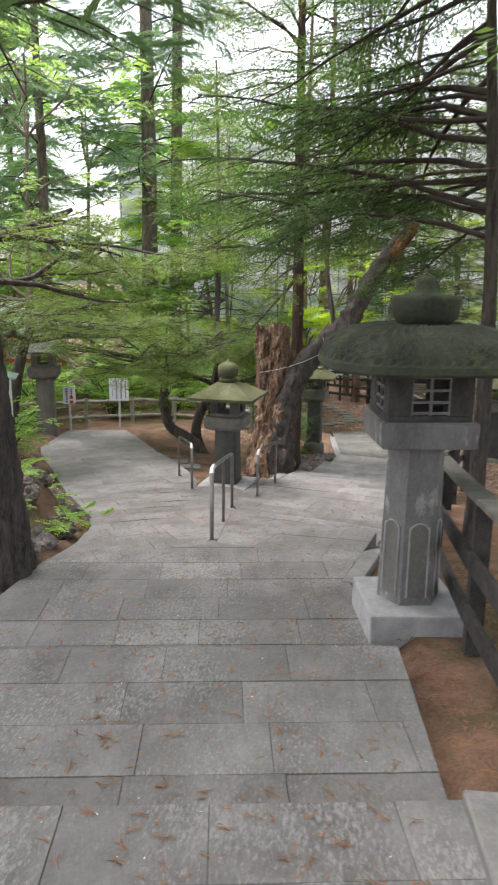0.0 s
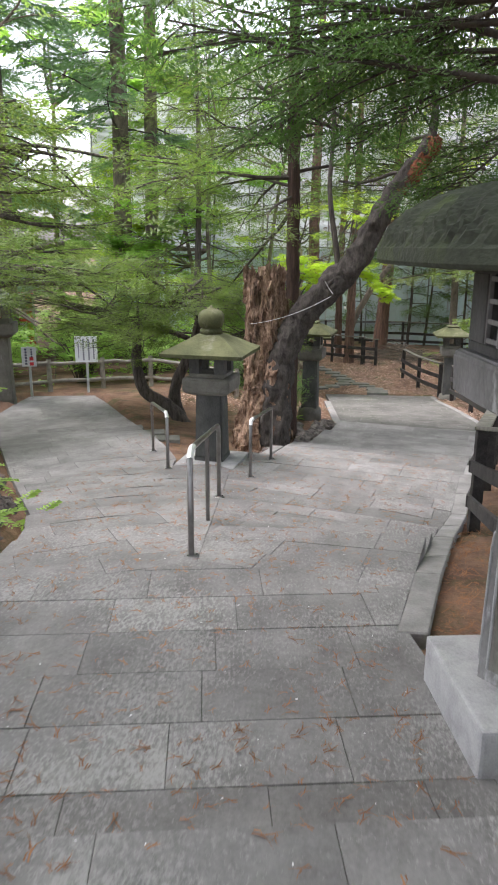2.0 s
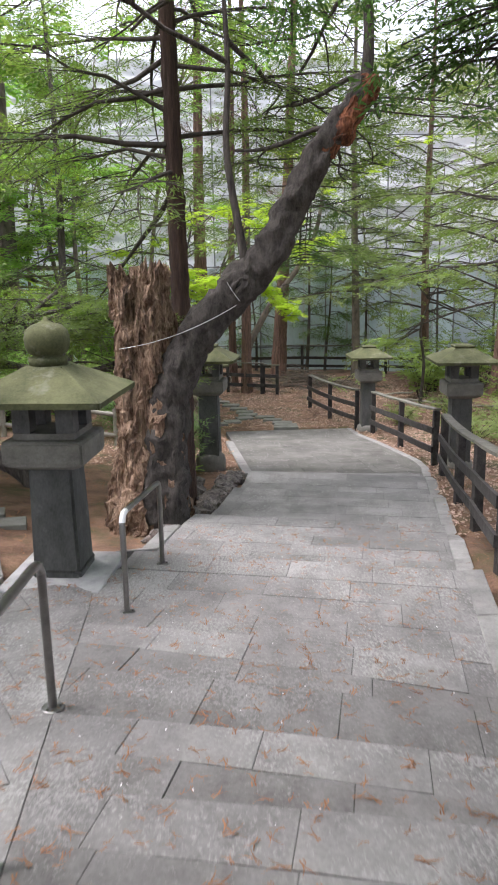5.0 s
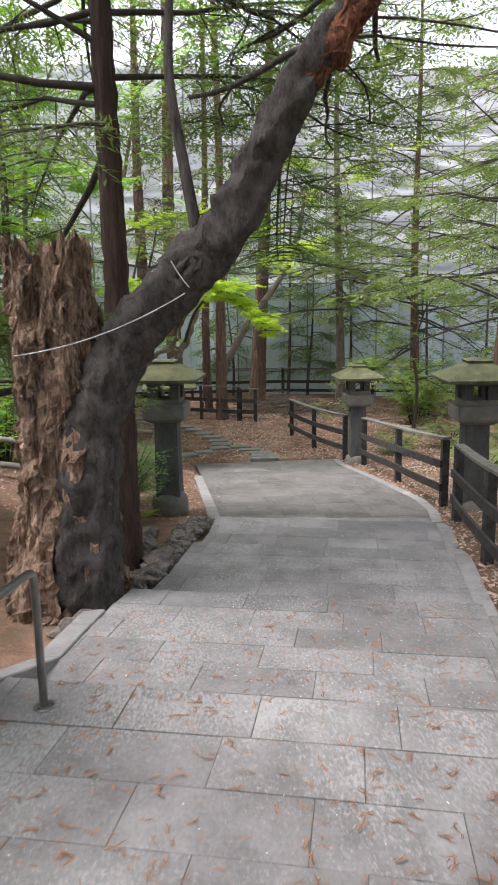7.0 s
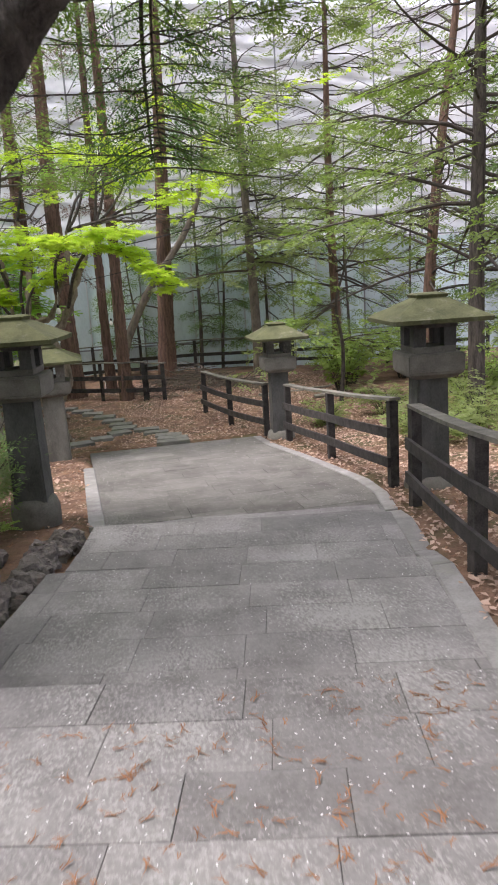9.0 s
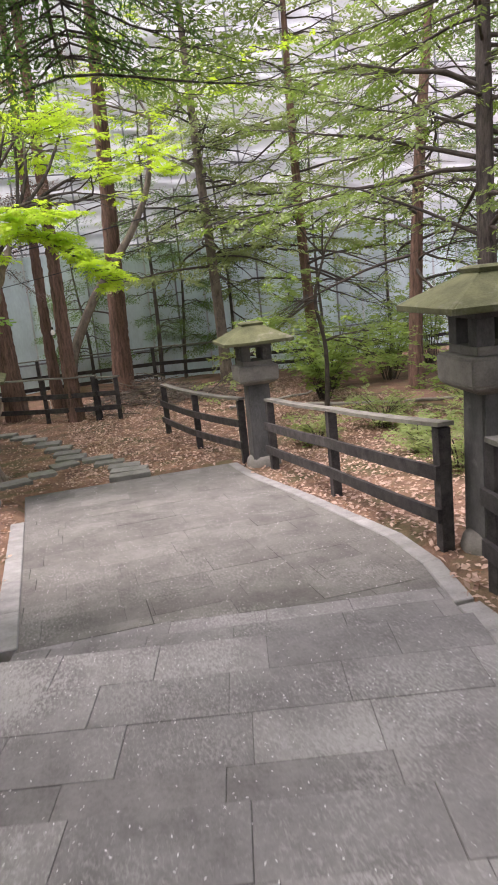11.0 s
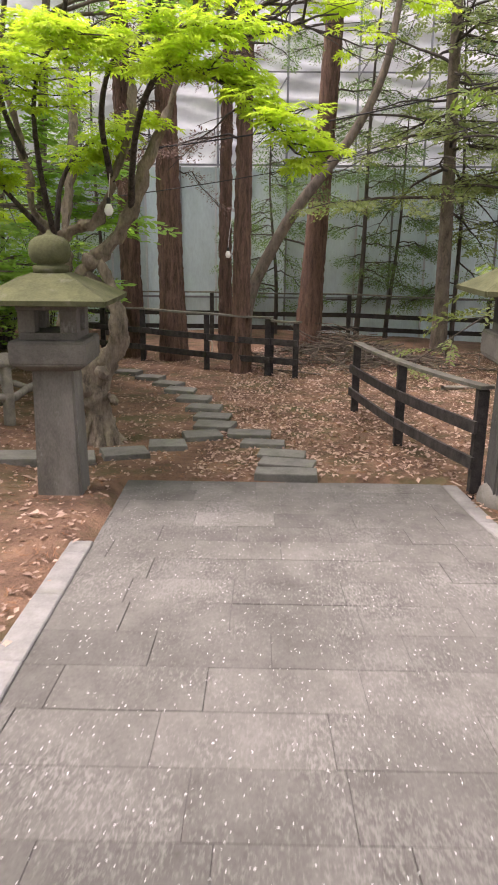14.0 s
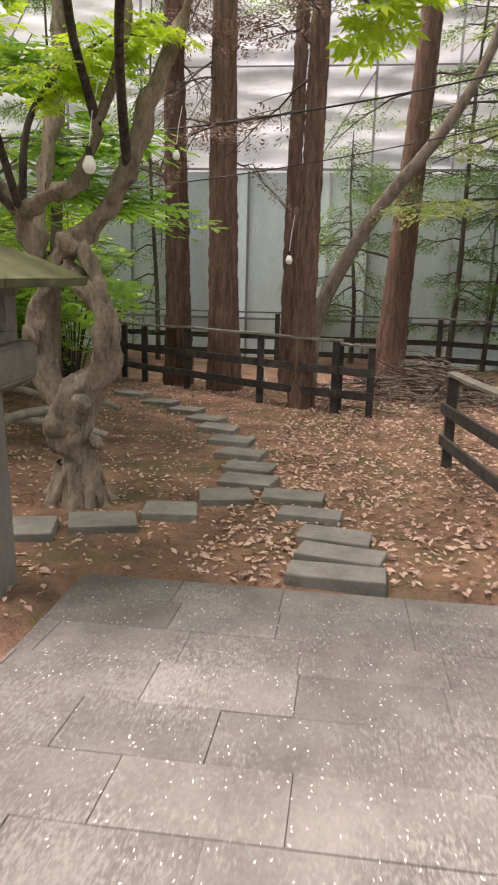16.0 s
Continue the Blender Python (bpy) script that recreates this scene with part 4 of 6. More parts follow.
# ---- trees ----
def conifer(name, x, y, height, r, seed, label, bark, leaf, spray, start=2.0, count=60, reach=2.6, sprays=9, size=0.3, lean=(0, 0), droop=0.25, rise=0.1, top=0.25, az=None, sides=10, bare=0.0, gap=0.17, relief=0.0, group="forest trees"):
    """A conifer: tapered trunk, whorled branches with side twigs, flat sprays of needles. az: (middle, half width) of the directions of its branches, radians."""
    g = np.random.default_rng(seed)
    z = soil_z(x, y)
    t = thing(name, pose(x, y, z), label, "tree", group)
    hs = np.linspace(0, 1, 12)
    C = np.stack([lean[0] * hs ** 1.3 + 0.05 * np.sin(hs * 7 + seed), lean[1] * hs ** 1.3 + 0.05 * np.cos(hs * 6 + seed), hs * height - 0.3], 1)
    R = r * (1 - 0.82 * hs) + 0.25 * r * np.exp(-hs * height * 3)
    if relief:
        q = np.linspace(0, 1, 160) ** 1.5
        Cf = np.stack([np.interp(q, hs, C[:, i]) for i in range(3)], 1)
        V, F = tube(Cf, np.interp(q, hs, R), 30, 0.05, g)
        V = gnarl(V, relief, 24.0, seed, 0.28)
    else:
        V, F = tube(C, R, sides, 0.12, g)
    fast("trunk", V, F, bark, t, smooth=True)
    wood, P, D, U, S = Pile(), [], [], [], []
    for k in range(count):
        h = start + (height - start) * (k + g.random()) / count
        f = (h - start) / max(height - start, 0.1)
        a = g.random() * 2 * math.pi if az is None else az[0] + az[1] * g.uniform(-1, 1)
        L = reach * (1 - (1 - top) * f) * g.uniform(0.6, 1.1)
        c0 = np.array([np.interp(h / height, hs, C[:, 0]), np.interp(h / height, hs, C[:, 1]), h - 0.3])
        out = np.array([math.cos(a), math.sin(a), 0])
        q = np.linspace(0, 1, 7)
        bend = g.uniform(-0.6, 0.6)
        side = np.array([-math.sin(a), math.cos(a), 0])
        pts = c0 + out * (q * L)[:, None] + side * (bend * L * q * q)[:, None]
        pts[:, 2] += L * ((rise + g.normal(0, 0.26)) * q - droop * g.uniform(0.3, 1.7) * q ** 2.0) + g.normal(0, 0.03, 7)
        V, F = tube(pts, 0.021 * (L / 2.5 + 0.3) * (1.05 - q) + 0.004, 5)
        wood.add(V, F)
        naked = g.random() < bare
        m = sprays
        for s in range(m):
            u = 0.25 + 0.75 * (s + g.random()) / m
            sd = 1 if s % 2 else -1
            b0 = np.array([np.interp(u, q, pts[:, i]) for i in range(3)])
            ang = a + bend + sd * g.uniform(0.5, 1.1)
            l2 = L * 0.42 * (1.15 - u) * g.uniform(0.7, 1.2) + 0.12
            d2 = np.array([math.cos(ang), math.sin(ang), -0.12 - droop * 0.4 + g.normal(0, 0.08)])
            V, F = tube(np.stack([b0, b0 + d2 * l2 * 0.5, b0 + d2 * l2 + np.array([0, 0, -0.06 * l2])]), [0.008, 0.006, 0.003], 4)
            wood.add(V, F)
            if naked and g.random() < 0.8:
                continue
            n2 = max(int(l2 / gap), 1)
            for i in range(n2 + 1):
                w = (i + 0.4) / (n2 + 0.4)
                tw = ang + (1 if i % 2 else -1) * g.uniform(0.3, 0.9) * (w < 0.95)
                P.append(b0 + d2 * l2 * w); D.append((math.cos(tw), math.sin(tw), g.normal(-0.26, 0.24)))
                U.append((g.normal(0, 0.5), g.normal(0, 0.5), 1)); S.append(size * g.uniform(0.7, 1.2))
        if not naked:
            P.append(pts[-1]); D.append(pts[-1] - pts[-2]); U.append((0, 0, 1)); S.append(size)
    tagged(wood.make("branch_work", M_TWIG, t), kind="stuff")
    leaves("crown", P, D, U, S, spray[0], spray[1], leaf, t)
    return t


def hanging_bough(t, g, line, r, first, twigs, reach, size, leaf):
    """A drooping bough with flat dark sprays along its side twigs; line in the tree's own frame."""
    B = spline(line, 8)
    wood, P, D, U, S = Pile(), [], [], [], []
    V, F = tube(B, np.linspace(r, 0.004, len(B)), 7)
    wood.add(V, F)
    for k in range(twigs):
        u = first + (1 - first) * (k + g.random()) / twigs
        i = min(int(u * (len(B) - 1)), len(B) - 2)
        d = B[i + 1] - B[i]
        a = math.atan2(d[1], d[0]) + (1 if k % 2 else -1) * g.uniform(0.4, 1.3)
        l = reach * g.uniform(0.5, 1.1) * (1.25 - 0.6 * u)
        w = np.linspace(0, 1, 5)
        C = B[i] + np.stack([math.cos(a) * w * l, math.sin(a) * w * l, (g.normal(-0.05, 0.12) * w - 0.22 * w * w) * l], 1)
        V, F = tube(C, np.linspace(0.007, 0.003, 5), 4)
        wood.add(V, F)
        n = max(int(l / 0.07), 3)
        for q in range(n + 1):
            v = 0.15 + 0.85 * q / n
            b = a + (1 if q % 2 else -1) * g.uniform(0.35, 0.9) * (v < 0.97)
            P.append([np.interp(v, w, C[:, m]) for m in range(3)]); D.append((math.cos(b), math.sin(b), g.normal(-0.3, 0.22)))
            U.append((g.normal(0, 0.5), g.normal(0, 0.5), 1)); S.append(size * g.uniform(0.7, 1.2))
    tagged(wood.make("bough", M_DARKBARK, t), kind="stuff")
    leaves("bough_foliage", P, D, U, S, YEW[0], YEW[1], leaf, t)


def grow(g, wood, tips, p, d, length, r, level, spread=0.7, flat=0.35, wob=0.25):
    """A limb that wanders, then forks; the last twigs are gathered in tips."""
    pts = [np.array(p, float)]
    d = np.array(d, float); d /= np.linalg.norm(d)
    n = 5
    for k in range(n):
        d = d + g.normal(0, wob * 0.5, 3); d[2] *= (1 - flat * 0.25) if level < 2 else 1.0
        d /= np.linalg.norm(d)
        pts.append(pts[-1] + d * length / n)
    pts = np.array(pts)
    r1 = r * 0.62
    V, F = tube(pts, np.linspace(r, r1, n + 1), 8 if r > 0.03 else 5, 0.1 if r > 0.03 else 0, g)
    wood.add(V, F)
    if level == 0:
        for q in (2, 3, 4, 5):
            tips.append((pts[q], d.copy()))
        return
    for k in range(g.integers(2, 4) if level > 1 else g.integers(3, 5)):
        u = g.integers(2, n + 1)
        a = g.uniform(0, 2 * math.pi)
        nd = d + spread * np.array([math.cos(a), math.sin(a), g.normal(0.12, 0.3) * (1 - flat)])
        nd[2] *= (1 - flat * 0.6)
        grow(g, wood, tips, pts[u], nd, length * g.uniform(0.55, 0.85), r1 * 0.7, level - 1, spread, flat, wob)


def leafy(t, g, wood, tips, bark, leaf, spray, size, per=2, scatter=0.12):
    P, D, U, S = [], [], [], []
    for p, d in tips:
        for k in range(per):
            a = math.atan2(d[1], d[0]) + g.uniform(-1.5, 1.5)
            P.append(p + g.normal(0, scatter, 3) * np.array([1, 1, 0.35])); D.append((math.cos(a), math.sin(a), g.normal(-0.1, 0.15)))
            U.append((g.normal(0, 0.25), g.normal(0, 0.25), 1)); S.append(size * g.uniform(0.7, 1.25))
    tagged(wood.make("limb_work", bark, t), kind="stuff")
    leaves("crown", P, D, U, S, spray[0], spray[1], leaf, t)


def broadleaf(name, x, y, label, seed, trunk, r, limbs, leaf, spray, size, bark=M_TWIG, levels=2, length=1.3, per=2, flat=0.4, spread=0.8, scatter=0.14, group="forest trees"):
    """trunk: points above the root; limbs: (share of the trunk's height, direction, count) from which forks grow."""
    g = np.random.default_rng(seed)
    z = soil_z(x, y)
    t = thing(name, pose(x, y, z), label, "tree", group)
    C = spline(trunk, 6)
    V, F = tube(C, np.linspace(r, r * 0.45, len(C)) + 0.3 * r * np.exp(-np.linspace(0, 6, len(C)) * 2), 12, 0.12, g)
    fast("trunk", V, F, bark, t, smooth=True)
    wood, tips = Pile(), []
    for u, d, n in limbs:
        k = min(int(u * (len(C) - 1)), len(C) - 1)
        for i in range(n):
            grow(g, wood, tips, C[k], np.array(d, float) + g.normal(0, 0.35, 3), length, r * 0.4, levels, spread, flat)
    leafy(t, g, wood, tips, M_TWIG if bark is not M_GREYBARK else M_GREYBARK, leaf, spray, size, per, scatter)
    return t


# tall trunks on the way, nearest first
conifer("pine_tree", -2.40, 4.98, 13, 0.175, 11, "tall pine with dark furrowed bark beside the stairs", M_DARKBARK, M_L_PINE, PINE, 4.2, 40, 2.8, 12, 0.30, (-1.9, 0.2), 0.3, 0.12, relief=0.032)
near_hemlock = conifer("hemlock_tree", 1.43, 7.0, 8.2, 0.088, 12, "slender hemlock with dark spreading branches behind the fence", M_DARKBARK, M_L_DARK, YEW, 3.35, 44, 2.9, 13, 0.25, (-0.3, 0.2), 0.10, 0.2, top=0.8, az=(2.45, 0.8), gap=0.13)
for i, line in enumerate(([(-0.06, 0.0, 3.5), (-0.45, 0.8, 3.5), (-1.1, 1.4, 3.2), (-1.55, 1.8, 2.95)], [(-0.05, 0.0, 3.1), (-0.15, 0.7, 3.1), (-0.45, 1.3, 2.8), (-0.65, 1.7, 2.6)], [(-0.06, 0.0, 3.6), (-0.75, 0.1, 3.55), (-1.6, 0.3, 3.25), (-2.1, 0.6, 2.95)])):
    hanging_bough(near_hemlock, np.random.default_rng(70 + i), line, 0.022, 0.35, 30, 0.75, 0.20, M_L_DARK)
conifer("cedar_tree", -0.82, 14.15, 15, 0.128, 13, "straight cedar with dark fibrous bark behind the dead stump", M_CEDAR_DARK, M_L_YEW, HEM, 4.1, 84, 3.1, 12, 0.33, (0.1, 0.2), 0.2, 0.12, relief=0.022)
conifer("cedar_tree", -1.42, 30.4, 16, 0.22, 14, "cedar trunk with red-brown bark behind the fence", M_CEDAR, M_L_DRY, HEM_FAR, 3.4, 26, 1.2, 8, 0.30, (0.0, 0.2), 0.8, bare=0.3, relief=0.03)
conifer("cedar_tree", -0.52, 29.9, 16, 0.25, 15, "thick cedar trunk with red-brown bark behind the fence", M_CEDAR, M_L_DRY, HEM_FAR, 3.6, 24, 1.2, 8, 0.30, (0.0, 0.0), 0.8, bare=0.3, relief=0.03)
conifer("cedar_tree", 0.50, 30.6, 16, 0.14, 16, "slim cedar trunk behind the fence", M_CEDAR, M_L_HEM, HEM_FAR, 6.0, 18, 1.9, 9, 0.36, (0.1, 0.0), 0.3, bare=0.3, relief=0.03)
conifer("cedar_tree", 0.88, 28.6, 16, 0.165, 17, "thick cedar trunk with a small bulb hanging from it", M_CEDAR, M_L_DRY, HEM_FAR, 3.8, 26, 1.6, 9, 0.32, (-0.05, 0.0), 0.35, bare=0.3, relief=0.03)
conifer("cedar_tree", 2.28, 32.4, 17, 0.27, 18, "thick cedar trunk with peeling red-brown bark", M_CEDAR, M_L_HEM, HEM_FAR, 2.4, 24, 1.8, 9, 0.34, (0.9, 0.0), 0.3, bare=0.35, relief=0.03)
conifer("young_hemlock", 3.55, 34.0, 9, 0.07, 19, "thin young hemlock before the site panels", M_DARKBARK, M_L_HEM, HEM_FAR, 1.2, 34, 1.5, 9, 0.32, (0.3, 0.0), 0.2)
conifer("larch_tree", 5.0, 31.6, 15, 0.17, 20, "grey-brown larch trunk with thin branches", M_GREYBARK, M_L_OLIVE, LARCH, 3.2, 90, 3.2, 10, 0.42, (-0.2, 0.0), 0.2, bare=0.62, gap=0.14)
conifer("larch_tree", 7.38, 30.9, 14, 0.17, 21, "reddish larch trunk with many bare drooping branches", M_CEDAR, M_L_OLIVE, LARCH, 2.6, 90, 3.6, 10, 0.48, (-0.1, 0.0), 0.2, bare=0.65)
conifer("larch_tree", 8.7, 27.6, 15, 0.18, 22, "leaning larch with bare drooping branches", M_CEDAR, M_L_OLIVE, LARCH, 2.6, 90, 3.8, 9, 0.32, (1.6, 0.0), 0.16, bare=0.65)
conifer("larch_tree", 7.3, 22.2, 14, 0.17, 23, "dark larch with long bare branches beyond the fence", M_DARKBARK, M_L_YEW, LARCH, 3.0, 100, 4.0, 12, 0.36, (0.0, 0.2), 0.2, bare=0.5)
conifer("fir_tree", 11.5, 26.0, 14, 0.2, 24, "dark fir at the edge of the wood", M_DARKBARK, M_L_HEM, HEM_FAR, 1.5, 60, 3.4, 10, 0.42, droop=0.2)
conifer("fir_tree", 6.6, 14.0, 13, 0.17, 25, "dark hemlock in the undergrowth beyond the fence", M_DARKBARK, M_L_HEM, HEM, 2.4, 56, 3.4, 11, 0.32, droop=0.2)
conifer("fir_tree", 5.6, 9.0, 14, 0.17, 26, "tall dark hemlock beyond the fence", M_DARKBARK, M_L_HEM, HEM_FAR, 3.0, 50, 3.2, 10, 0.40, droop=0.2)
conifer("larch_tree", 10.4, 20.5, 14, 0.17, 27, "larch with fine olive foliage", M_CEDAR, M_L_OLIVE, LARCH, 2.0, 60, 3.2, 9, 0.38)
conifer("hemlock_tree", 3.7, 11.6, 13, 0.12, 51, "tall hemlock whose branches hang over the steps", M_DARKBARK, M_L_DARK, YEW, 4.4, 50, 3.6, 13, 0.26, (0.0, 0.2), 0.14, 0.04, top=0.5)
for i, (x, y, h) in enumerate(((5.9, 33.6, 8), (1.55, 34.2, 5), (-2.7, 33.9, 8), (8.8, 33.9, 9), (11.0, 33.6, 9), (-5.0, 33.6, 9), (4.4, 34.4, 6))):
    conifer("young_hemlock", x, y, h, 0.06, 520 + i, "thin young hemlock with dark sprays before the site panels", M_DARKBARK, M_L_HEM, HEM_FAR, 1.2, 17, 1.5, 9, 0.34, (0.1 * (i - 3), 0.0), 0.5, gap=0.11)
# unseen firs behind and beside the camera, added to shade the upper steps
for i, (x, y) in enumerate(((-4.6, -1.5), (3.4, -3.0), (-1.5, -11.5), (4.6, 3.2), (-5.6, 3.2), (-6.5, -7.5), (5.5, -9.0))):
    conifer("fir_tree", x, y, 14, 0.2, 560 + i, "hemlock out of view, added to shade the upper steps", M_DARKBARK, M_L_HEM, HEM_FAR, 3.8, 46, 3.8, 9, 0.8, droop=0.15, gap=0.36)
# the far left: pale pines
conifer("white_pine", -7.1, 27.0, 30, 0.36, 31, "tall pale grey pine trunk with blue-green needles", M_GREYBARK, M_L_PINE, PINE_FAR, 7.0, 60, 4.0, 10, 0.54, (0.2, 0), 0.1)
conifer("white_pine", -10.2, 24.6, 20, 0.24, 37, "tall pine with soft blue-green needles in the garden", M_GREYBARK, M_L_PINE, PINE_FAR, 4.0, 62, 4.2, 10, 0.62, (0.3, 0), 0.1)
conifer("white_pine", -6.3, 27.6, 30, 0.29, 32, "tall pale grey pine with leaning trunk", M_GREYBARK, M_L_PINE, PINE_FAR, 7.0, 40, 3.2, 9, 0.50, (0.9, 0), 0.1)
conifer("white_pine", -13.6, 21.0, 18, 0.26, 33, "tall blue-green pine in the garden", M_GREYBARK, M_L_PINE, PINE_FAR, 3.0, 54, 4.0, 10, 0.65, (0, 0), 0.1)
conifer("white_pine", -10.6, 13.6, 15, 0.2, 34, "pine with drooping blue-green sprays", M_GREYBARK, M_L_PINE, PINE, 3.4, 60, 4.0, 12, 0.42, (0, 0), 0.2)
conifer("fir_tree", -3.9, 23.6, 11, 0.13, 35, "thin dark conifer behind the island bed", M_DARKBARK, M_L_HEM, HEM_FAR, 2.6, 22, 2.0, 9, 0.36)
conifer("fir_tree", -15.0, 33.0, 17, 0.25, 36, "far dark conifer in the garden", M_DARKBARK, M_L_PINE, PINE_FAR, 2.0, 70, 4.4, 10, 0.7)

# young broad-leaved trees
broadleaf("maple_tree", 3.9, 1.6, "maple with fresh green leaves hanging over the stairs", 41, [(0, 0, -0.3), (-0.3, 0.6, 2.2), (-1.4, 1.6, 4.3), (-2.9, 2.5, 4.95)], 0.10, [(1.0, (-1, 0.2, 0.08), 4), (1.0, (0.4, 1.0, 0.12), 3), (1.0, (-0.7, 0.8, 0.08), 2)], M_L_GREEN, MAPLE, 0.22, M_DARKBARK, 2, 1.5, 5)
broadleaf("young_maple", -4.1, 26.0, "young maple with light green leaves", 42, [(0, 0, -0.3), (0.2, 0, 2.0), (0.1, 0.1, 4.5), (0.3, 0, 7.0)], 0.09, [(0.4, (1, 0, 0.2), 4), (0.6, (-1, 0, 0.2), 5), (0.8, (0, -1, 0.2), 5), (1.0, (0, 0, 1), 5)], M_L_GREEN, GREEN, 0.42, M_GREYBARK, 2, 1.8, 3)
broadleaf("young_maple", -6.6, 31.5, "young maple with yellow-green leaves", 43, [(0, 0, -0.3), (0.1, 0, 2.0), (0.0, 0.1, 4.0), (0.2, 0, 6.0)], 0.08, [(0.4, (1, 0, 0.1), 4), (0.6, (-1, 0, 0.1), 5), (0.8, (0, -1, 0.2), 5), (1.0, (0, 0, 1), 5)], M_L_MAPLE, MAPLE_FAR, 0.36, M_GREYBARK, 2, 1.6, 3)
broadleaf("young_maple", -10.5, 30.0, "leafy tree with light green foliage in the garden", 44, [(0, 0, -0.3), (0.1, 0, 2.0), (0.0, 0.1, 5.0), (0.2, 0, 9.0)], 0.14, [(0.25, (1, 0, 0.1), 5), (0.5, (-1, 0, 0.1), 6), (0.7, (0, -1, 0.2), 6), (1.0, (0, 0, 1), 6)], M_L_GREEN, GREEN, 0.6, M_GREYBARK, 2, 2.6, 3)
broadleaf("young_maple", 5.6, 25.4, "young tree with yellow-green leaves beyond the fence", 45, [(0, 0, -0.3), (0.1, 0, 1.2), (0.0, 0.1, 2.2), (0.2, 0, 3.0)], 0.05, [(0.4, (1, 0, 0.1), 3), (0.7, (-1, 0, 0.1), 3), (1.0, (0, 0, 0.6), 3)], M_L_YOUNG, GREEN, 0.24, M_TWIG, 2, 0.9, 2)

broadleaf("young_maple", -2.3, 27.2, "slender tree with fresh green leaves among the cedars", 50, [(0, 0, -0.3), (0.2, 0, 3.0), (0.6, -0.3, 6.0), (1.2, -0.6, 8.5)], 0.08, [(0.6, (1, -0.4, 0.1), 3), (0.75, (-1, -0.3, 0.1), 3), (0.9, (0.6, -1, 0.1), 3), (1.0, (0.6, 0, 1), 4)], M_L_GREEN, GREEN, 0.34, M_GREYBARK, 2, 1.5, 1)
broadleaf("young_maple", -8.6, 19.6, "light green broad-leaved tree in the garden", 47, [(0, 0, -0.3), (0.1, 0, 2.0), (0.0, 0.1, 4.5), (0.2, 0, 7.5)], 0.10, [(0.35, (1, 0, 0.1), 4), (0.55, (-1, 0, 0.1), 5), (0.75, (0, -1, 0.2), 6), (1.0, (0, 0, 1), 6)], M_L_FERN, GREEN, 0.42, M_GREYBARK, 2, 2.0, 1)
broadleaf("young_maple", -4.9, 28.6, "bright yellow-green broad-leaved tree behind the yew", 48, [(0, 0, -0.3), (0.1, 0, 2.0), (-0.3, 0.1, 4.5), (-0.5, 0, 6.5)], 0.10, [(0.3, (1, 0, 0.1), 3), (0.55, (-1, 0, 0.1), 5), (0.75, (0, -1, 0.2), 5), (1.0, (-0.3, 0, 1), 4)], M_L_FERN, GREEN, 0.42, M_GREYBARK, 2, 1.8, 2)
broadleaf("young_maple", -13.0, 24.5, "tall light green tree beside the pavilion", 49, [(0, 0, -0.3), (0.1, 0, 2.5), (0.0, 0.1, 6.0), (0.2, 0, 10.0)], 0.15, [(0.35, (1, 0, 0.1), 5), (0.55, (-1, 0, 0.1), 6), (0.75, (0, -1, 0.2), 6), (1.0, (0, 0, 1), 6)], M_L_FERN, GREEN, 0.6, M_GREYBARK, 2, 2.8, 3)

# dead stump with the living leaning trunk
st = thing("hollow_stump_tree", pose(-1.13, 12.95, -1.95), "old hollow stump with a living trunk leaning out of it", "tree")
g = np.random.default_rng(7)
hs = np.linspace(0, 1, 80)
C = np.stack([-0.02 + 0.05 * np.sin(hs * 3), 0.0 * hs, hs * 2.88 - 0.25], 1)
V, F = tube(C, 0.41 - 0.165 * hs + 0.12 * np.exp(-hs * 9), 96, 0.03, g, 0.10)
V = V.reshape(80, 96, 3)
V[-1, :, 2] += 0.22 * (g.random(96) - 0.4); V[-2, :, 2] += 0.10 * (g.random(96) - 0.4)
V = gnarl(gnarl(V.reshape(-1, 3), 0.09, 7.0, 3.0, 0.25), 0.055, 21.0, 5.0, 0.14).reshape(80, 96, 3)
ctr = V[-1].mean(0) - np.array([0, 0, 0.3])
V = np.vstack([V.reshape(-1, 3), ctr])
F2 = np.array([(79 * 96 + i, 79 * 96 + (i + 1) % 96, 80 * 96) for i in range(96)])
fast("stump", V, [F, F2], M_ROTWOOD, st, "broken stump with torn orange-brown heartwood")
V, F = tube(spline([(0.10, -0.12, -0.3, 0.36), (0.15, -0.13, 0.3, 0.30), (0.20, -0.12, 0.9, 0.25), (0.31, -0.10, 1.5, 0.215), (0.62, -0.08, 2.05, 0.20), (1.06, -0.1, 2.52, 0.19), (1.42, -0.1, 2.95, 0.165), (1.70, -0.1, 3.55, 0.135), (2.02, -0.08, 4.02, 0.115), (2.30, -0.05, 4.38, 0.10)], 12)[:, :3],
            spline([(0.33, 0), (0.29, 0), (0.25, 0), (0.22, 0), (0.205, 0), (0.19, 0), (0.165, 0), (0.145, 0), (0.125, 0), (0.11, 0)], 12)[:, 0], 30, 0.10, g, 0.06)
V = gnarl(V, 0.06, 7.0, 8.0, 0.7)
fast("leaning_trunk", V, F, M_LIMB, st, "leaning grey-brown trunk", smooth=True)
wood, tips = Pile(), []
V, F = tube(spline([(1.10, -0.1, 2.6), (1.02, -0.1, 3.1), (0.92, -0.05, 3.8), (0.95, 0, 4.6), (0.9, 0, 5.6)], 5), np.linspace(0.05, 0.02, 21), 8, 0.1, g)
wood.add(V, F)
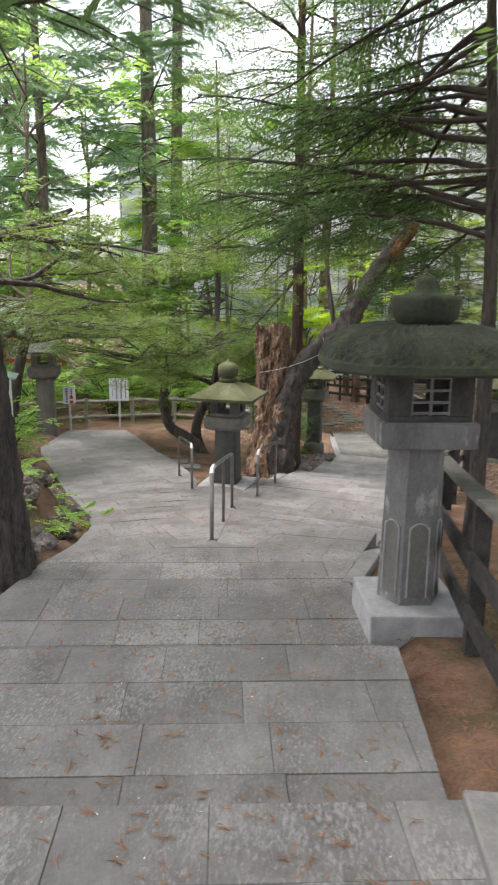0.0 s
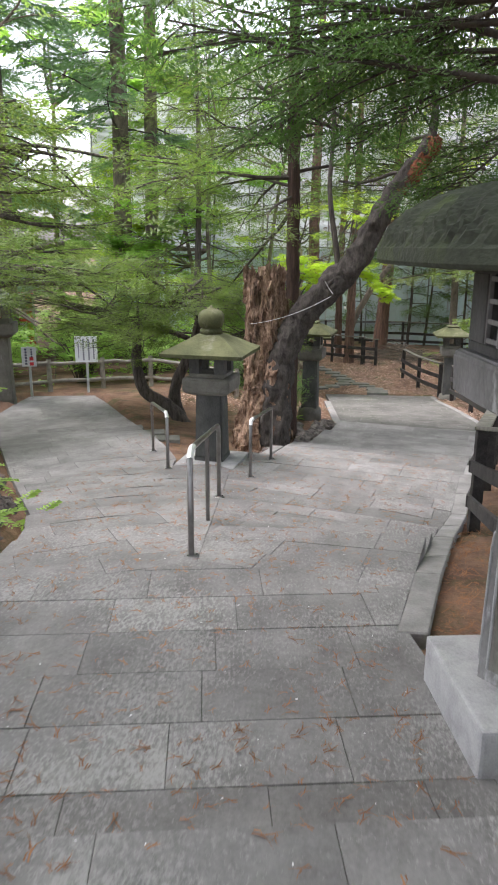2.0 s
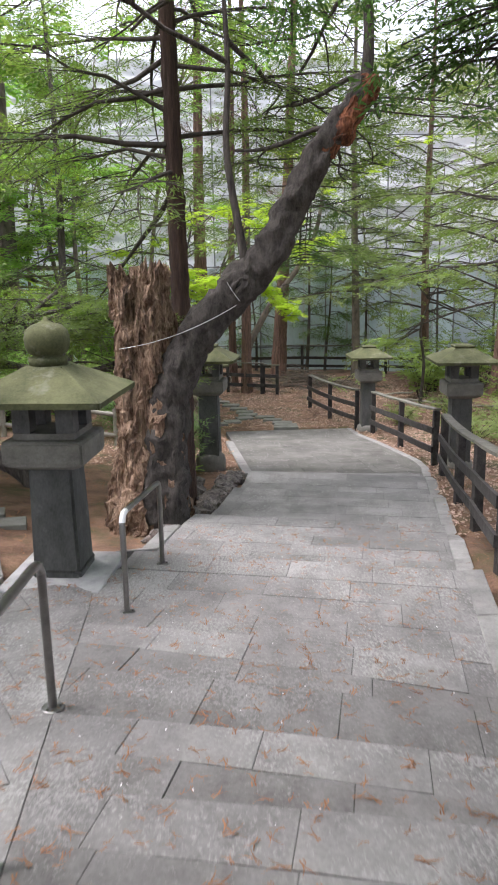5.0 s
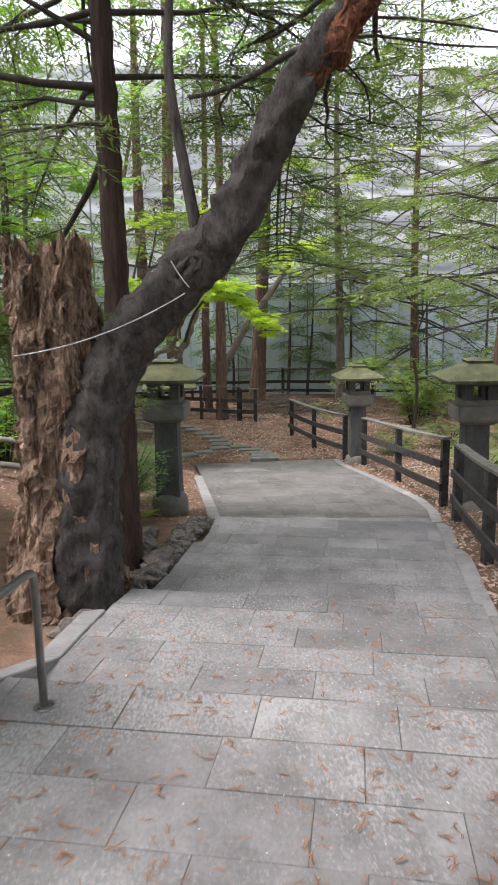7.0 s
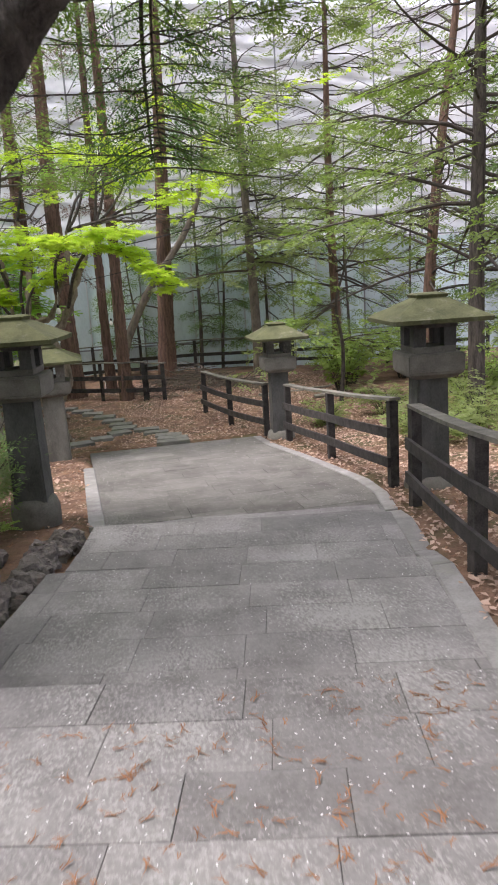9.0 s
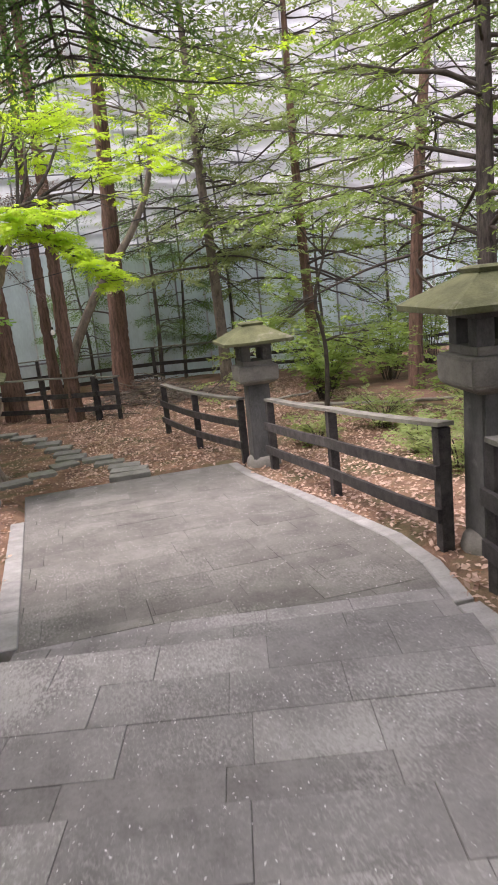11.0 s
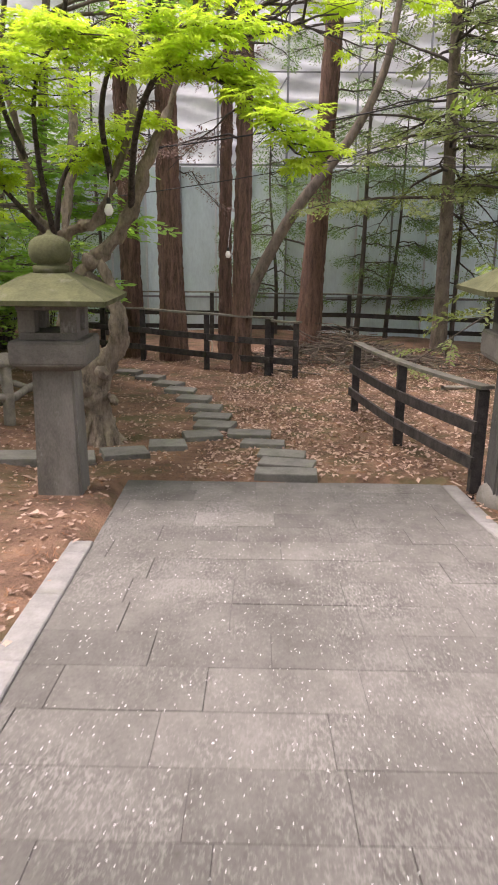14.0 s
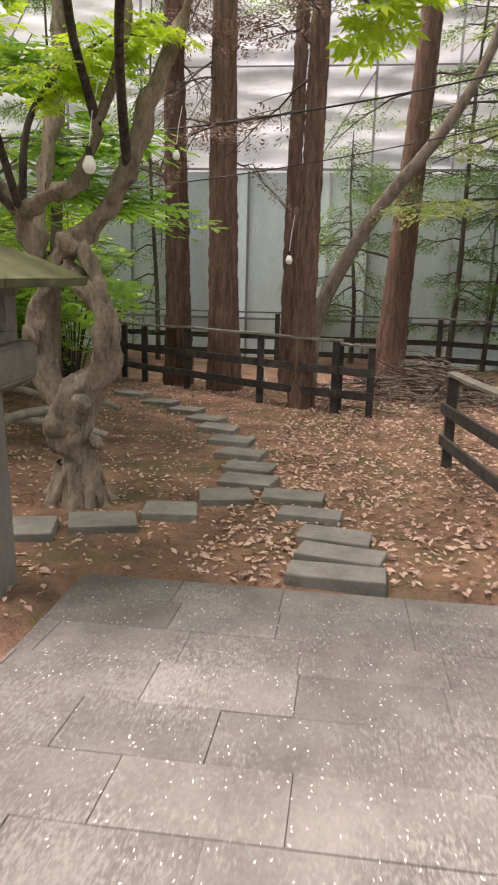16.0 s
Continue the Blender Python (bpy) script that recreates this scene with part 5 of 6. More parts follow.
V, F = tube(spline([(2.28, -0.05, 4.3), (2.33, 0, 4.8), (2.3, 0, 5.6), (2.4, 0, 6.8)], 5), np.linspace(0.07, 0.03, 16), 8, 0.1, g)
wood.add(V, F)
for p, d in (((0.95, 0, 4.6), (-1, -0.4, 0.1)), ((0.9, 0, 5.6), (0.5, -1, 0.1)), ((0.9, 0, 5.6), (-1, 0.4, 0.2)), ((2.3, 0, 5.6), (1, -0.6, 0.1)), ((2.4, 0, 6.8), (1, 0.5, 0.2)), ((2.4, 0, 6.8), (-0.6, -1, 0.1)), ((2.3, 0, 5.2), (-0.6, -1, 0.0)), ((2.3, 0, 5.4), (-0.3, 1, 0.05)), ((2.3, 0, 5.8), (0.5, 1, 0.05)), ((2.4, 0, 6.4), (1, 0.8, 0.05)), ((0.95, 0, 4.8), (0.3, 1, 0.05)), ((0.9, 0, 5.4), (-0.5, 1, 0.1)), ((2.35, 0, 6.2), (0.1, 1, 0.0)), ((2.30, -0.05, 4.38), (-0.35, 1, -0.06)), ((2.30, -0.05, 4.38), (0.0, 1, -0.12)), ((2.30, -0.05, 4.38), (0.4, 1, -0.02)), ((2.02, -0.08, 4.02), (-0.6, 1, 0.02)), ((2.30, -0.05, 4.5), (-0.15, 1, 0.02))):
    grow(g, wood, tips, p, d, 1.7, 0.03, 2, 0.8, 0.5)
B = spline([(2.30, -0.05, 4.38), (2.15, 1.3, 4.25), (2.05, 2.5, 3.75), (2.1, 3.4, 3.05), (2.15, 3.7, 2.75)], 6)
V, F = tube(B, np.linspace(0.03, 0.006, len(B)), 6)
wood.add(V, F)
bough = []
for k in range(6, len(B), 2):
    for a in (-1, 1):
        grow(g, wood, bough, B[k], (a * 0.9, g.uniform(-0.4, 0.8), g.uniform(-0.2, 0.08)), g.uniform(0.6, 1.1), 0.009, 1, 0.8, 0.4)
tips += [q for k, q in enumerate(bough) if k % 4 < 3]
leafy(st, g, wood, tips, M_DARKBARK, M_L_YEW, YEW, 0.25, 3, 0.18)
hanging_bough(st, np.random.default_rng(75), [(2.2, 1.0, 4.3), (2.1, 2.2, 3.75), (2.15, 3.1, 3.15), (2.2, 3.55, 2.75)], 0.014, 0.4, 40, 0.95, 0.17, M_L_DARK)
# torn end of the thick limb, and a knot hole
V, F = tube(spline([(1.84, -0.12, 3.66), (2.04, -0.12, 3.94), (2.20, -0.11, 4.17), (2.33, -0.08, 4.38), (2.40, -0.06, 4.50)], 6), np.interp(np.linspace(0, 1, 25), [0, 0.25, 0.8, 1], [0.04, 0.105, 0.10, 0.03]), 18, 0.2, g)
fast("torn_end", gnarl(V, 0.05, 13.0, 6.0, 0.4), F, M_REDROT, st, "torn orange-brown limb end")
# lump for the knot hole: the hollow's shade is put into its colour
bm = bmesh.new()
bmesh.ops.create_icosphere(bm, subdivisions=2, radius=1)
bmesh.ops.transform(bm, matrix=pose(1.02, -0.232, 2.50, 0, -42, 0) @ Matrix.Diagonal((0.085, 0.040, 0.028, 1)), verts=bm.verts)
for v in bm.verts:
    v.co += noise.noise_vector(v.co * 14) * 0.012
part("knot_hole", bm, M_DARK, st, "knot hole with its shade painted dark")
ka = np.linspace(0, 2 * math.pi, 17)
ring = np.array([tuple(pose(1.02, -0.25, 2.50, 0, -42, 0) @ Vector((0.10 * math.cos(a), 0.012 * math.sin(2 * a), 0.045 * math.sin(a)))) for a in ka])
V, F = tube(ring, 0.026 + 0.008 * np.sin(ka * 3), 8, 0.2, g)
fast("knot_lip", gnarl(V, 0.018, 11.0, 4.0, 1.0), F, M_LIMB, st, smooth=True)

# yews with twisted stems left of the stump
def yew(x, y, stems, seed, label, size=0.26, length=1.1, per=4):
    g = np.random.default_rng(seed)
    t = thing("yew_tree", pose(x, y, soil_z(x, y)), label, "tree", "clipped yews")
    wood, tips = Pile(), []
    for pts, r, dirs in stems:
        C = spline(pts, 6)
        V, F = tube(C, np.linspace(r, r * 0.5, len(C)), 10, 0.18, g)
        wood.add(V, F)
        for d in dirs:
            grow(g, wood, tips, C[-1], d, length, r * 0.45, 2, 0.9, 0.75)
            grow(g, wood, tips, C[-6], d, length, r * 0.4, 2, 0.9, 0.75)
    leafy(t, g, wood, tips, M_DARKBARK, M_L_YEW, YEW, size, per, 0.16)


yew(-2.72, 14.7, [([(0.1, 0, -0.2), (-0.25, 0, 0.25), (-0.72, 0, 0.55), (-0.86, 0, 1.1), (-0.85, 0, 1.5), (-1.1, 0, 1.9)], 0.14, [(-1, 0, 0.2), (0.2, -1, 0.2), (-0.6, 0.8, 0.3)]),
                  ([(-0.85, 0, 1.4), (-0.7, 0, 1.8), (-0.35, 0, 2.1)], 0.08, [(1, 0, 0.2), (0.4, -1, 0.2), (0.8, 0.6, 0.3)]),
                  ([(-0.1, 0.4, -0.2), (-0.25, 0.4, 0.5), (0.1, 0.4, 1.3), (0.25, 0.4, 1.9)], 0.13, [(1, 0, 0.3), (0, 1, 0.3), (-0.6, -0.8, 0.3)])], 61, "twisted yew with dark layered foliage in the island bed")
yew(-6.4, 13.2, [([(0, 0, -0.2), (0.2, 0, 1.0), (0.5, -0.1, 2.0), (0.8, -0.2, 2.5)], 0.14, [(1, 0, 0.1), (0, -1, 0.1), (0.6, 0.8, 0.1)]),
                 ([(0, 0, 1.0), (-0.4, 0, 2.0), (-0.6, -0.3, 2.7)], 0.1, [(-1, 0, 0.1), (0, -1, 0.1), (0.8, -0.5, 0.1)])], 62, "spreading yew with olive-green layered branches", 0.30, 1.6, 4)
yew(-4.5, 8.6, [([(0, 0, -0.2), (-0.2, 0, 1.2), (0.0, -0.1, 2.4), (0.2, -0.2, 3.0)], 0.11, [(1, 0.5, 0.0), (0, -1, 0.1), (-0.6, 0.8, 0.1), (0.6, 1, 0.0)])], 63, "yew with drooping olive-green branches beside the ramp", 0.28, 1.4, 4)

# the old maple with its knotted trunk
mp = thing("old_maple", pose(-0.64, 23.75, -3.1), "old maple with knotted grey trunk and fresh yellow-green leaves", "tree")
g = np.random.default_rng(8)
wood, tips = Pile(), []
stems = [([(0.02, 0, -0.15, 0.30), (0.0, 0, 0.10, 0.19), (0.02, 0, 0.4, 0.14), (-0.05, 0, 0.62, 0.17), (0.02, 0, 0.86, 0.16), (0.14, 0, 1.0, 0.12), (0.27, -0.04, 1.15, 0.10), (0.28, -0.06, 1.5, 0.085), (0.12, -0.04, 1.72, 0.08), (-0.06, 0, 1.86, 0.07)], 14),
         ([(-0.05, 0.02, 0.75, 0.13), (-0.20, 0.05, 0.95, 0.13), (-0.30, 0.06, 1.2, 0.12), (-0.28, 0.06, 1.5, 0.11), (-0.16, 0.04, 1.8, 0.10), (0.02, 0, 2.03, 0.09), (0.30, -0.03, 2.25, 0.085), (0.46, -0.05, 2.55, 0.08), (0.62, -0.06, 2.95, 0.07), (0.85, -0.1, 3.45, 0.05), (1.1, -0.2, 4.0, 0.035)], 12),
         ([(0.27, -0.05, 1.45, 0.06), (0.22, -0.06, 1.75, 0.055), (0.10, -0.05, 2.05, 0.05)], 9),
         ([(-0.30, 0.05, 1.75, 0.08), (-0.28, 0.0, 2.0, 0.075), (-0.34, -0.05, 2.2, 0.07), (-0.1, -0.1, 2.35, 0.06), (0.15, -0.15, 2.45, 0.055), (0.30, -0.2, 2.8, 0.05), (0.52, -0.3, 3.3, 0.04), (0.6, -0.4, 3.9, 0.025)], 10),
         ([(-0.34, -0.05, 2.2, 0.06), (-0.5, -0.15, 2.5, 0.05), (-0.52, -0.3, 3.0, 0.04), (-0.6, -0.5, 3.6, 0.03)], 9),
         ([(-0.28, 0.06, 1.95, 0.07), (-0.3, 0.3, 2.6, 0.06), (-0.2, 0.4, 3.3, 0.045), (-0.3, 0.5, 4.2, 0.03)], 9)]
for ctrl, sides in stems:
    A = spline(ctrl, 6)
    V, F = tube(A[:, :3], A[:, 3] * (1 if sides > 13 else 0.85), sides + 12, 0.12, g, 0.08)
    V = gnarl(V, 0.05, 8.0, sides, 0.8)
    wood.add(V, F)
wood.make("trunk", M_MAPLEBARK, mp, "knotted grey-brown trunk")
for k in range(7):
    a = 0.5 + k * 0.9 + g.uniform(-0.2, 0.2)
    c, w = math.cos(a), math.sin(a)
    V, F = tube(spline([(0.10 * c, 0.10 * w, 0.34), (0.17 * c, 0.17 * w, 0.16), (0.25 * c, 0.25 * w, 0.03), (0.40 * c, 0.40 * w, -0.10)], 4), np.linspace(0.07, 0.035, 13), 12, 0.2, g)
    fast("root", gnarl(V, 0.03, 10.0, k, 1.0), F, M_MAPLEBARK, mp, smooth=True)
for x, y, z, q in ((-0.12, -0.10, 0.66, 0.10), (0.10, -0.11, 0.84, 0.085), (0.20, -0.10, 0.55, 0.06), (-0.30, -0.06, 1.35, 0.07), (0.02, -0.08, 2.02, 0.08)):
    V, F = tube([(x - q, y, z), (x - 0.6 * q, y, z + 0.02), (x, y - 0.02, z), (x + 0.6 * q, y, z - 0.02), (x + q, y, z)], [0.2 * q, 0.8 * q, q, 0.8 * q, 0.2 * q], 14, 0.15, g)
    fast("burl", gnarl(V, 0.025, 12.0, q * 50, 1.0), F, M_MAPLEBARK, mp, smooth=True)
wood = Pile()
ends = [((1.1, -0.2, 4.0), (1, -0.3, 0.35)), ((1.1, -0.2, 4.0), (0.8, -0.9, 0.35)), ((0.6, -0.4, 3.9), (0.6, -0.8, 0.6)), ((-0.3, 0.5, 4.2), (0.3, 0.8, 0.3)), ((-0.3, 0.5, 4.2), (-1, 0.3, 0.3)), ((0.6, -0.4, 3.9), (1, -0.6, 0.6)), ((1.1, -0.2, 4.0), (1, 0.2, 0.8)),
        ((-0.3, 0.5, 4.2), (0.3, -0.4, 1.2)), ((0.6, -0.4, 3.9), (0.3, -0.2, 1.3)), ((1.1, -0.2, 4.0), (0.5, -0.2, 1.2)), ((1.1, -0.2, 4.0), (0.2, 0.4, 1.3)), ((-0.6, -0.5, 3.6), (-0.2, -0.3, 1.2))]
for p, d in ends:
    grow(g, wood, tips, p, d, 1.35, 0.03, 2, 0.75, 0.75)
tips = [q for q in tips if 4.05 < q[0][2] < 5.8]
# limbs that carry flat layers of leaves; each row: the limb's line, then how far the leaves spread round its outer half
for line, wide in (([(0.46, -0.05, 2.55), (0.65, -0.8, 3.15), (0.95, -1.5, 3.5), (1.3, -1.9, 3.47), (1.7, -2.15, 3.2), (2.05, -2.25, 2.85)], 0.36),
                   ([(0.30, -0.2, 2.8), (0.35, -0.8, 3.3), (0.6, -1.4, 3.65), (1.05, -1.85, 3.75), (1.5, -2.1, 3.7)], 0.40),
                   ([(-0.34, -0.05, 2.2), (-0.3, -0.6, 2.9), (-0.1, -1.3, 3.4), (0.25, -1.9, 3.65), (0.55, -2.3, 3.6)], 0.42),
                   ([(-0.52, -0.3, 3.0), (-0.6, -0.6, 3.4), (-0.5, -1.1, 3.75), (-0.3, -1.6, 3.9)], 0.45),
                   ([(-0.34, -0.05, 2.2), (-0.2, -0.2, 2.8), (0.1, -0.25, 3.15), (0.5, -0.2, 3.4)], 0.30),
                   ([(-0.34, -0.05, 2.2), (-0.6, -0.5, 2.6), (-0.7, -0.9, 2.85), (-0.8, -1.3, 2.9)], 0.30)):
    B = spline(line, 5)
    V, F = tube(B, np.linspace(0.034, 0.007, len(B)), 8, 0.15, g)
    wood.add(V, F)
    for k in range(int(len(B) * 0.45), len(B)):
        for a in (1, -1):
            b = math.atan2(*(B[-1] - B[-2])[1::-1]) + a * g.uniform(0.3, 1.4)
            grow(g, wood, tips, B[k], (math.cos(b), math.sin(b), g.normal(0, 0.06)), wide * g.uniform(0.5, 1.0), 0.007, 0, 0.7, 0.9)
leafy(mp, g, wood, tips, M_DARKBARK, M_L_MAPLE, MAPLE, 0.17, 2, 0.08)

# slanting bare trunk beside the cedars
sl = thing("slanting_tree", pose(0.95, 30.0, -3.15), "slanting grey-brown trunk growing between cedars", "tree")
g = np.random.default_rng(9)
A = spline([(-0.1, 0, -0.2, 0.13), (0.0, 0, 1.2, 0.12), (0.45, 0, 2.2, 0.11), (0.95, 0, 3.0, 0.10), (1.8, 0, 4.1, 0.085), (2.35, 0, 5.2, 0.07), (2.6, 0, 6.6, 0.05)], 6)
V, F = tube(A[:, :3], A[:, 3], 12, 0.12, g)
fast("trunk", V, F, M_GREYBARK, sl, smooth=True)
wood, tips = Pile(), []
for d in ((1, -0.6, 0.3), (-1, -0.4, 0.3), (0.3, -1, 0.2), (0, 0.6, 0.8)):
    grow(g, wood, tips, A[-1, :3], d, 1.6, 0.03, 2, 0.8, 0.4)
leafy(sl, g, wood, tips, M_GREYBARK, M_L_MAPLE, MAPLE_FAR, 0.24, 2)


# ---- shrubs and low plants ----
def shrub(x, y, r, h, leaf, spray, size, n, seed, label, name="shrub"):
    g = np.random.default_rng(seed)
    t = thing(name, pose(x, y, soil_z(x, y)), label, "shrub", "undergrowth shrubs")
    wood = Pile()
    P, D, U, S = [], [], [], []
    for k in range(max(n // 14, 5)):
        a, l = g.uniform(0, 2 * math.pi), g.uniform(0.4, 1.0)
        top = np.array([r * l * math.cos(a), r * l * math.sin(a), h * g.uniform(0.5, 1.0)])
        C = spline([(0.1 * top[0], 0.1 * top[1], -0.1), (0.45 * top[0], 0.45 * top[1], 0.6 * top[2]), tuple(top)], 4)
        V, F = tube(C, np.linspace(0.014, 0.004, len(C)), 4)
        wood.add(V, F)
        for i in range(14):
            q = C[g.integers(3, len(C))] + g.normal(0, 0.10 * r + 0.05, 3)
            q[2] = max(q[2], 0.05)
            b = a + g.uniform(-1.6, 1.6)
            P.append(q); D.append((math.cos(b), math.sin(b), g.normal(0.1, 0.25))); U.append((g.normal(0, 0.3), g.normal(0, 0.3), 1)); S.append(size * g.uniform(0.7, 1.3))
    tagged(wood.make("stem_work", M_TWIG, t), kind="stuff")
    leaves("foliage", P, D, U, S, spray[0], spray[1], leaf, t)


sr = random.Random(77)
LBL = {"g": "leafy green shrub in the undergrowth", "y": "light green young shrub", "d": "dark green low conifer shrub", "o": "sparse olive scrub on the dry ground"}
spots = [(-7.6, 17.6, 0.9, 1.3, "y"), (-6.0, 18.8, 1.0, 1.4, "g"), (-4.6, 19.8, 1.0, 1.3, "y"), (-3.4, 20.2, 0.9, 1.5, "g"), (-8.8, 19.8, 1.3, 1.6, "g"), (-6.8, 21.5, 1.4, 1.8, "y"), (-4.8, 22.6, 1.3, 1.7, "g"),
         (-10.5, 18.0, 1.3, 1.6, "g"), (-9.2, 15.0, 1.0, 1.2, "y"), (-7.4, 13.0, 0.9, 1.0, "g"), (-6.6, 11.0, 0.9, 1.1, "g"), (-5.2, 10.6, 0.7, 0.9, "y"), (-2.5, 21.6, 1.0, 1.4, "d"), (-1.9, 19.6, 0.8, 1.1, "d"), (-1.1, 17.9, 0.55, 0.95, "d"), (-1.2, 16.2, 0.5, 1.0, "d"), (-1.0, 16.95, 0.5, 1.1, "d"),
         (5.4, 17.4, 0.5, 0.6, "o"), (5.0, 19.4, 0.6, 0.5, "o"), (6.0, 20.2, 0.7, 0.5, "o"), (6.4, 18.8, 0.7, 0.8, "o"), (5.2, 20.8, 0.4, 0.5, "o"), (6.6, 21.0, 0.8, 0.9, "o"), (5.8, 23.2, 0.6, 0.6, "o"), (7.6, 20.0, 0.8, 0.8, "o"), (6.0, 16.0, 0.6, 0.7, "o"), (7.8, 23.4, 1.1, 1.3, "g"), (6.2, 27.0, 1.0, 1.6, "g"), (7.0, 28.6, 1.2, 2.0, "g"), (9.0, 29.6, 1.4, 2.2, "g"), (9.8, 24.6, 1.3, 1.6, "y"), (5.4, 13.4, 0.5, 0.7, "d"),
         (4.2, 11.0, 0.7, 1.0, "d"), (3.6, 8.6, 0.7, 0.9, "g"), (4.9, 15.2, 0.4, 0.5, "d"), (11.0, 31.0, 1.5, 2.4, "g"), (12.5, 28.5, 1.6, 2.2, "g"), (4.4, 22.6, 0.4, 0.45, "o"), (-2.9, 29.5, 0.8, 1.9, "y"), (-3.6, 27.4, 1.0, 2.2, "g"), (-4.4, 31.5, 1.2, 2.4, "g"), (-8.0, 25.0, 1.6, 2.2, "g"), (-12.5, 21.0, 1.6, 1.9, "g")]
for i, (x, y, r, h, c) in enumerate(spots):
    far = y > 24 or x < -8
    shrub(x, y, r, h, {"g": M_L_GREEN if x < 2 else M_L_YOUNG, "y": M_L_FERN, "d": M_L_HEM, "o": M_L_OLIVE}[c], {"g": GREEN, "y": GREEN, "d": YEW, "o": LARCH}[c], (0.30 if far else 0.22), int((420 if far and x < 2 else 220 if far else 360) * r + 60), 200 + i, LBL[c])


def fern(x, y, size, seed):
    g = np.random.default_rng(seed)
    t = thing("fern", pose(x, y, soil_z(x, y)), "bright green fern among dark rocks", "fern", "ferns in the rock bed")
    n = 7
    a = g.uniform(0, 2 * math.pi, n)
    D = np.stack([np.cos(a), np.sin(a), g.uniform(0.2, 0.7, n)], 1)
    leaves("fronds", np.zeros((n, 3)) + [0, 0, 0.06], D, np.tile([0.0, 0, 1], (n, 1)), size * g.uniform(0.7, 1.2, n), FERN[0], FERN[1], M_L_FERN, t)


for i, (x, y, s) in enumerate([(-2.55, 6.3, 0.26), (-2.75, 6.9, 0.30), (-2.62, 7.4, 0.28), (-3.0, 7.9, 0.32), (-3.3, 7.2, 0.3), (-3.6, 8.6, 0.4), (-2.9, 6.0, 0.22), (-4.1, 9.4, 0.4), (-4.6, 9.9, 0.4), (-0.75, 16.6, 0.2), (-3.9, 7.6, 0.35)]):
    fern(x, y, s, 300 + i)


# ---- rocks ----
def rock(x, y, r, seed, label="rough dark edging rock", flat=0.75, group="edging rocks", z=None):
    bm = bmesh.new()
    bmesh.ops.create_icosphere(bm, subdivisions=3, radius=1)
    o = Vector((seed * 3.7, seed * 1.3, 0))
    for v in bm.verts:
        k = 1 + 0.5 * noise.noise(v.co * 1.2 + o) + 0.32 * noise.noise(v.co * 2.9 + o) + 0.2 * noise.noise(v.co * 7 + o)
        v.co = Vector((v.co.x * k * r, v.co.y * k * r * 0.85, v.co.z * k * r * flat))
    ob = part("rock", bm, M_ROCK)
    ob.matrix_world = pose(x, y, (soil_z(x, y) if z is None else z) + r * flat * 0.25, 0, 0, seed * 47 % 360)
    return tagged(ob, label, "rock", group)


rr = random.Random(12)
for i in range(64):
    y = 5.25 + 0.065 * i
    rock(path_left(y) - 0.18 - rr.uniform(0, 0.28) - (0.25 if i % 3 == 0 else 0), y, rr.uniform(0.06, 0.115), i + 1, "dark porous rock in the raised planting bed", 0.8, "planting bed rocks")
for i in range(44):
    rock(-2.95 - rr.uniform(0, 1.0), 5.6 + rr.uniform(0, 3.4), rr.uniform(0.05, 0.11), i + 40, "dark porous rock in the raised planting bed", 0.8, "planting bed rocks")
for i in range(20):
    y = 12.2 + 0.19 * i
    rock(island_right(y) - 0.13 - rr.uniform(0, 0.14), y, rr.uniform(0.11, 0.19), i + 70, "brownish edging rock beside the paving")
for i in range(10):
    rock(-0.95 + rr.uniform(-0.1, 0.3), 13.3 + rr.uniform(0, 2.2), rr.uniform(0.09, 0.15), i + 100, "brownish edging rock under the stump")
for i in range(6):
    rock(-2.2 - 0.3 * i, 24.6 + rr.uniform(-0.4, 0.4), rr.uniform(0.10, 0.18), i + 120, "mossy rock beside the old maple")

# ---- stepping stones ----
stones = [(1.44, 22.52, 0.62, 0.24), (1.46, 22.86, 0.56, 0.24), (1.42, 23.22, 0.50, 0.26), (1.22, 23.72, 0.50, 0.26), (1.05, 24.2, 0.52, 0.30), (0.62, 24.62, 0.50, 0.34), (0.56, 25.1, 0.48, 0.34), (0.42, 25.62, 0.48, 0.34), (0.22, 26.2, 0.48, 0.34), (-0.04, 26.8, 0.46, 0.34),
          (-0.3, 27.3, 0.46, 0.3), (-0.66, 27.8, 0.46, 0.3), (-1.12, 28.2, 0.46, 0.3), (-1.65, 28.65, 0.5, 0.3), (0.50, 24.08, 0.44, 0.34), (0.16, 23.58, 0.42, 0.36), (-0.24, 23.18, 0.5, 0.36), (-0.72, 22.9, 0.46, 0.36), (-1.25, 22.75, 0.46, 0.36), (-2.95, 12.9, 0.5, 0.3), (-3.4, 13.3, 0.5, 0.3), (-2.6, 12.6, 0.4, 0.3)]
for i, (x, y, wd, dp) in enumerate(stones):
    bm = bmesh.new()
    box(bm, -wd / 2, wd / 2, -dp / 2, dp / 2, -0.12, 0.06, 0.012, 0.98)
    for v in bm.verts:
        v.co += Vector((noise.noise(v.co * 4 + Vector((i, 0, 0))), noise.noise(v.co * 4 + Vector((0, i, 3))), 0)) * 0.02
    ob = part("stepping_stone", bm, M_STEPSTONE)
    ob.matrix_world = pose(x, y, soil_z(x, y), rr.uniform(-2, 2), rr.uniform(-2, 2), rr.uniform(-6, 6) + (14 if i > 13 else -8 if i < 10 else -20))
    tagged(ob, "flat grey stepping stone set in brown soil", "stepping stone", "stepping stones")

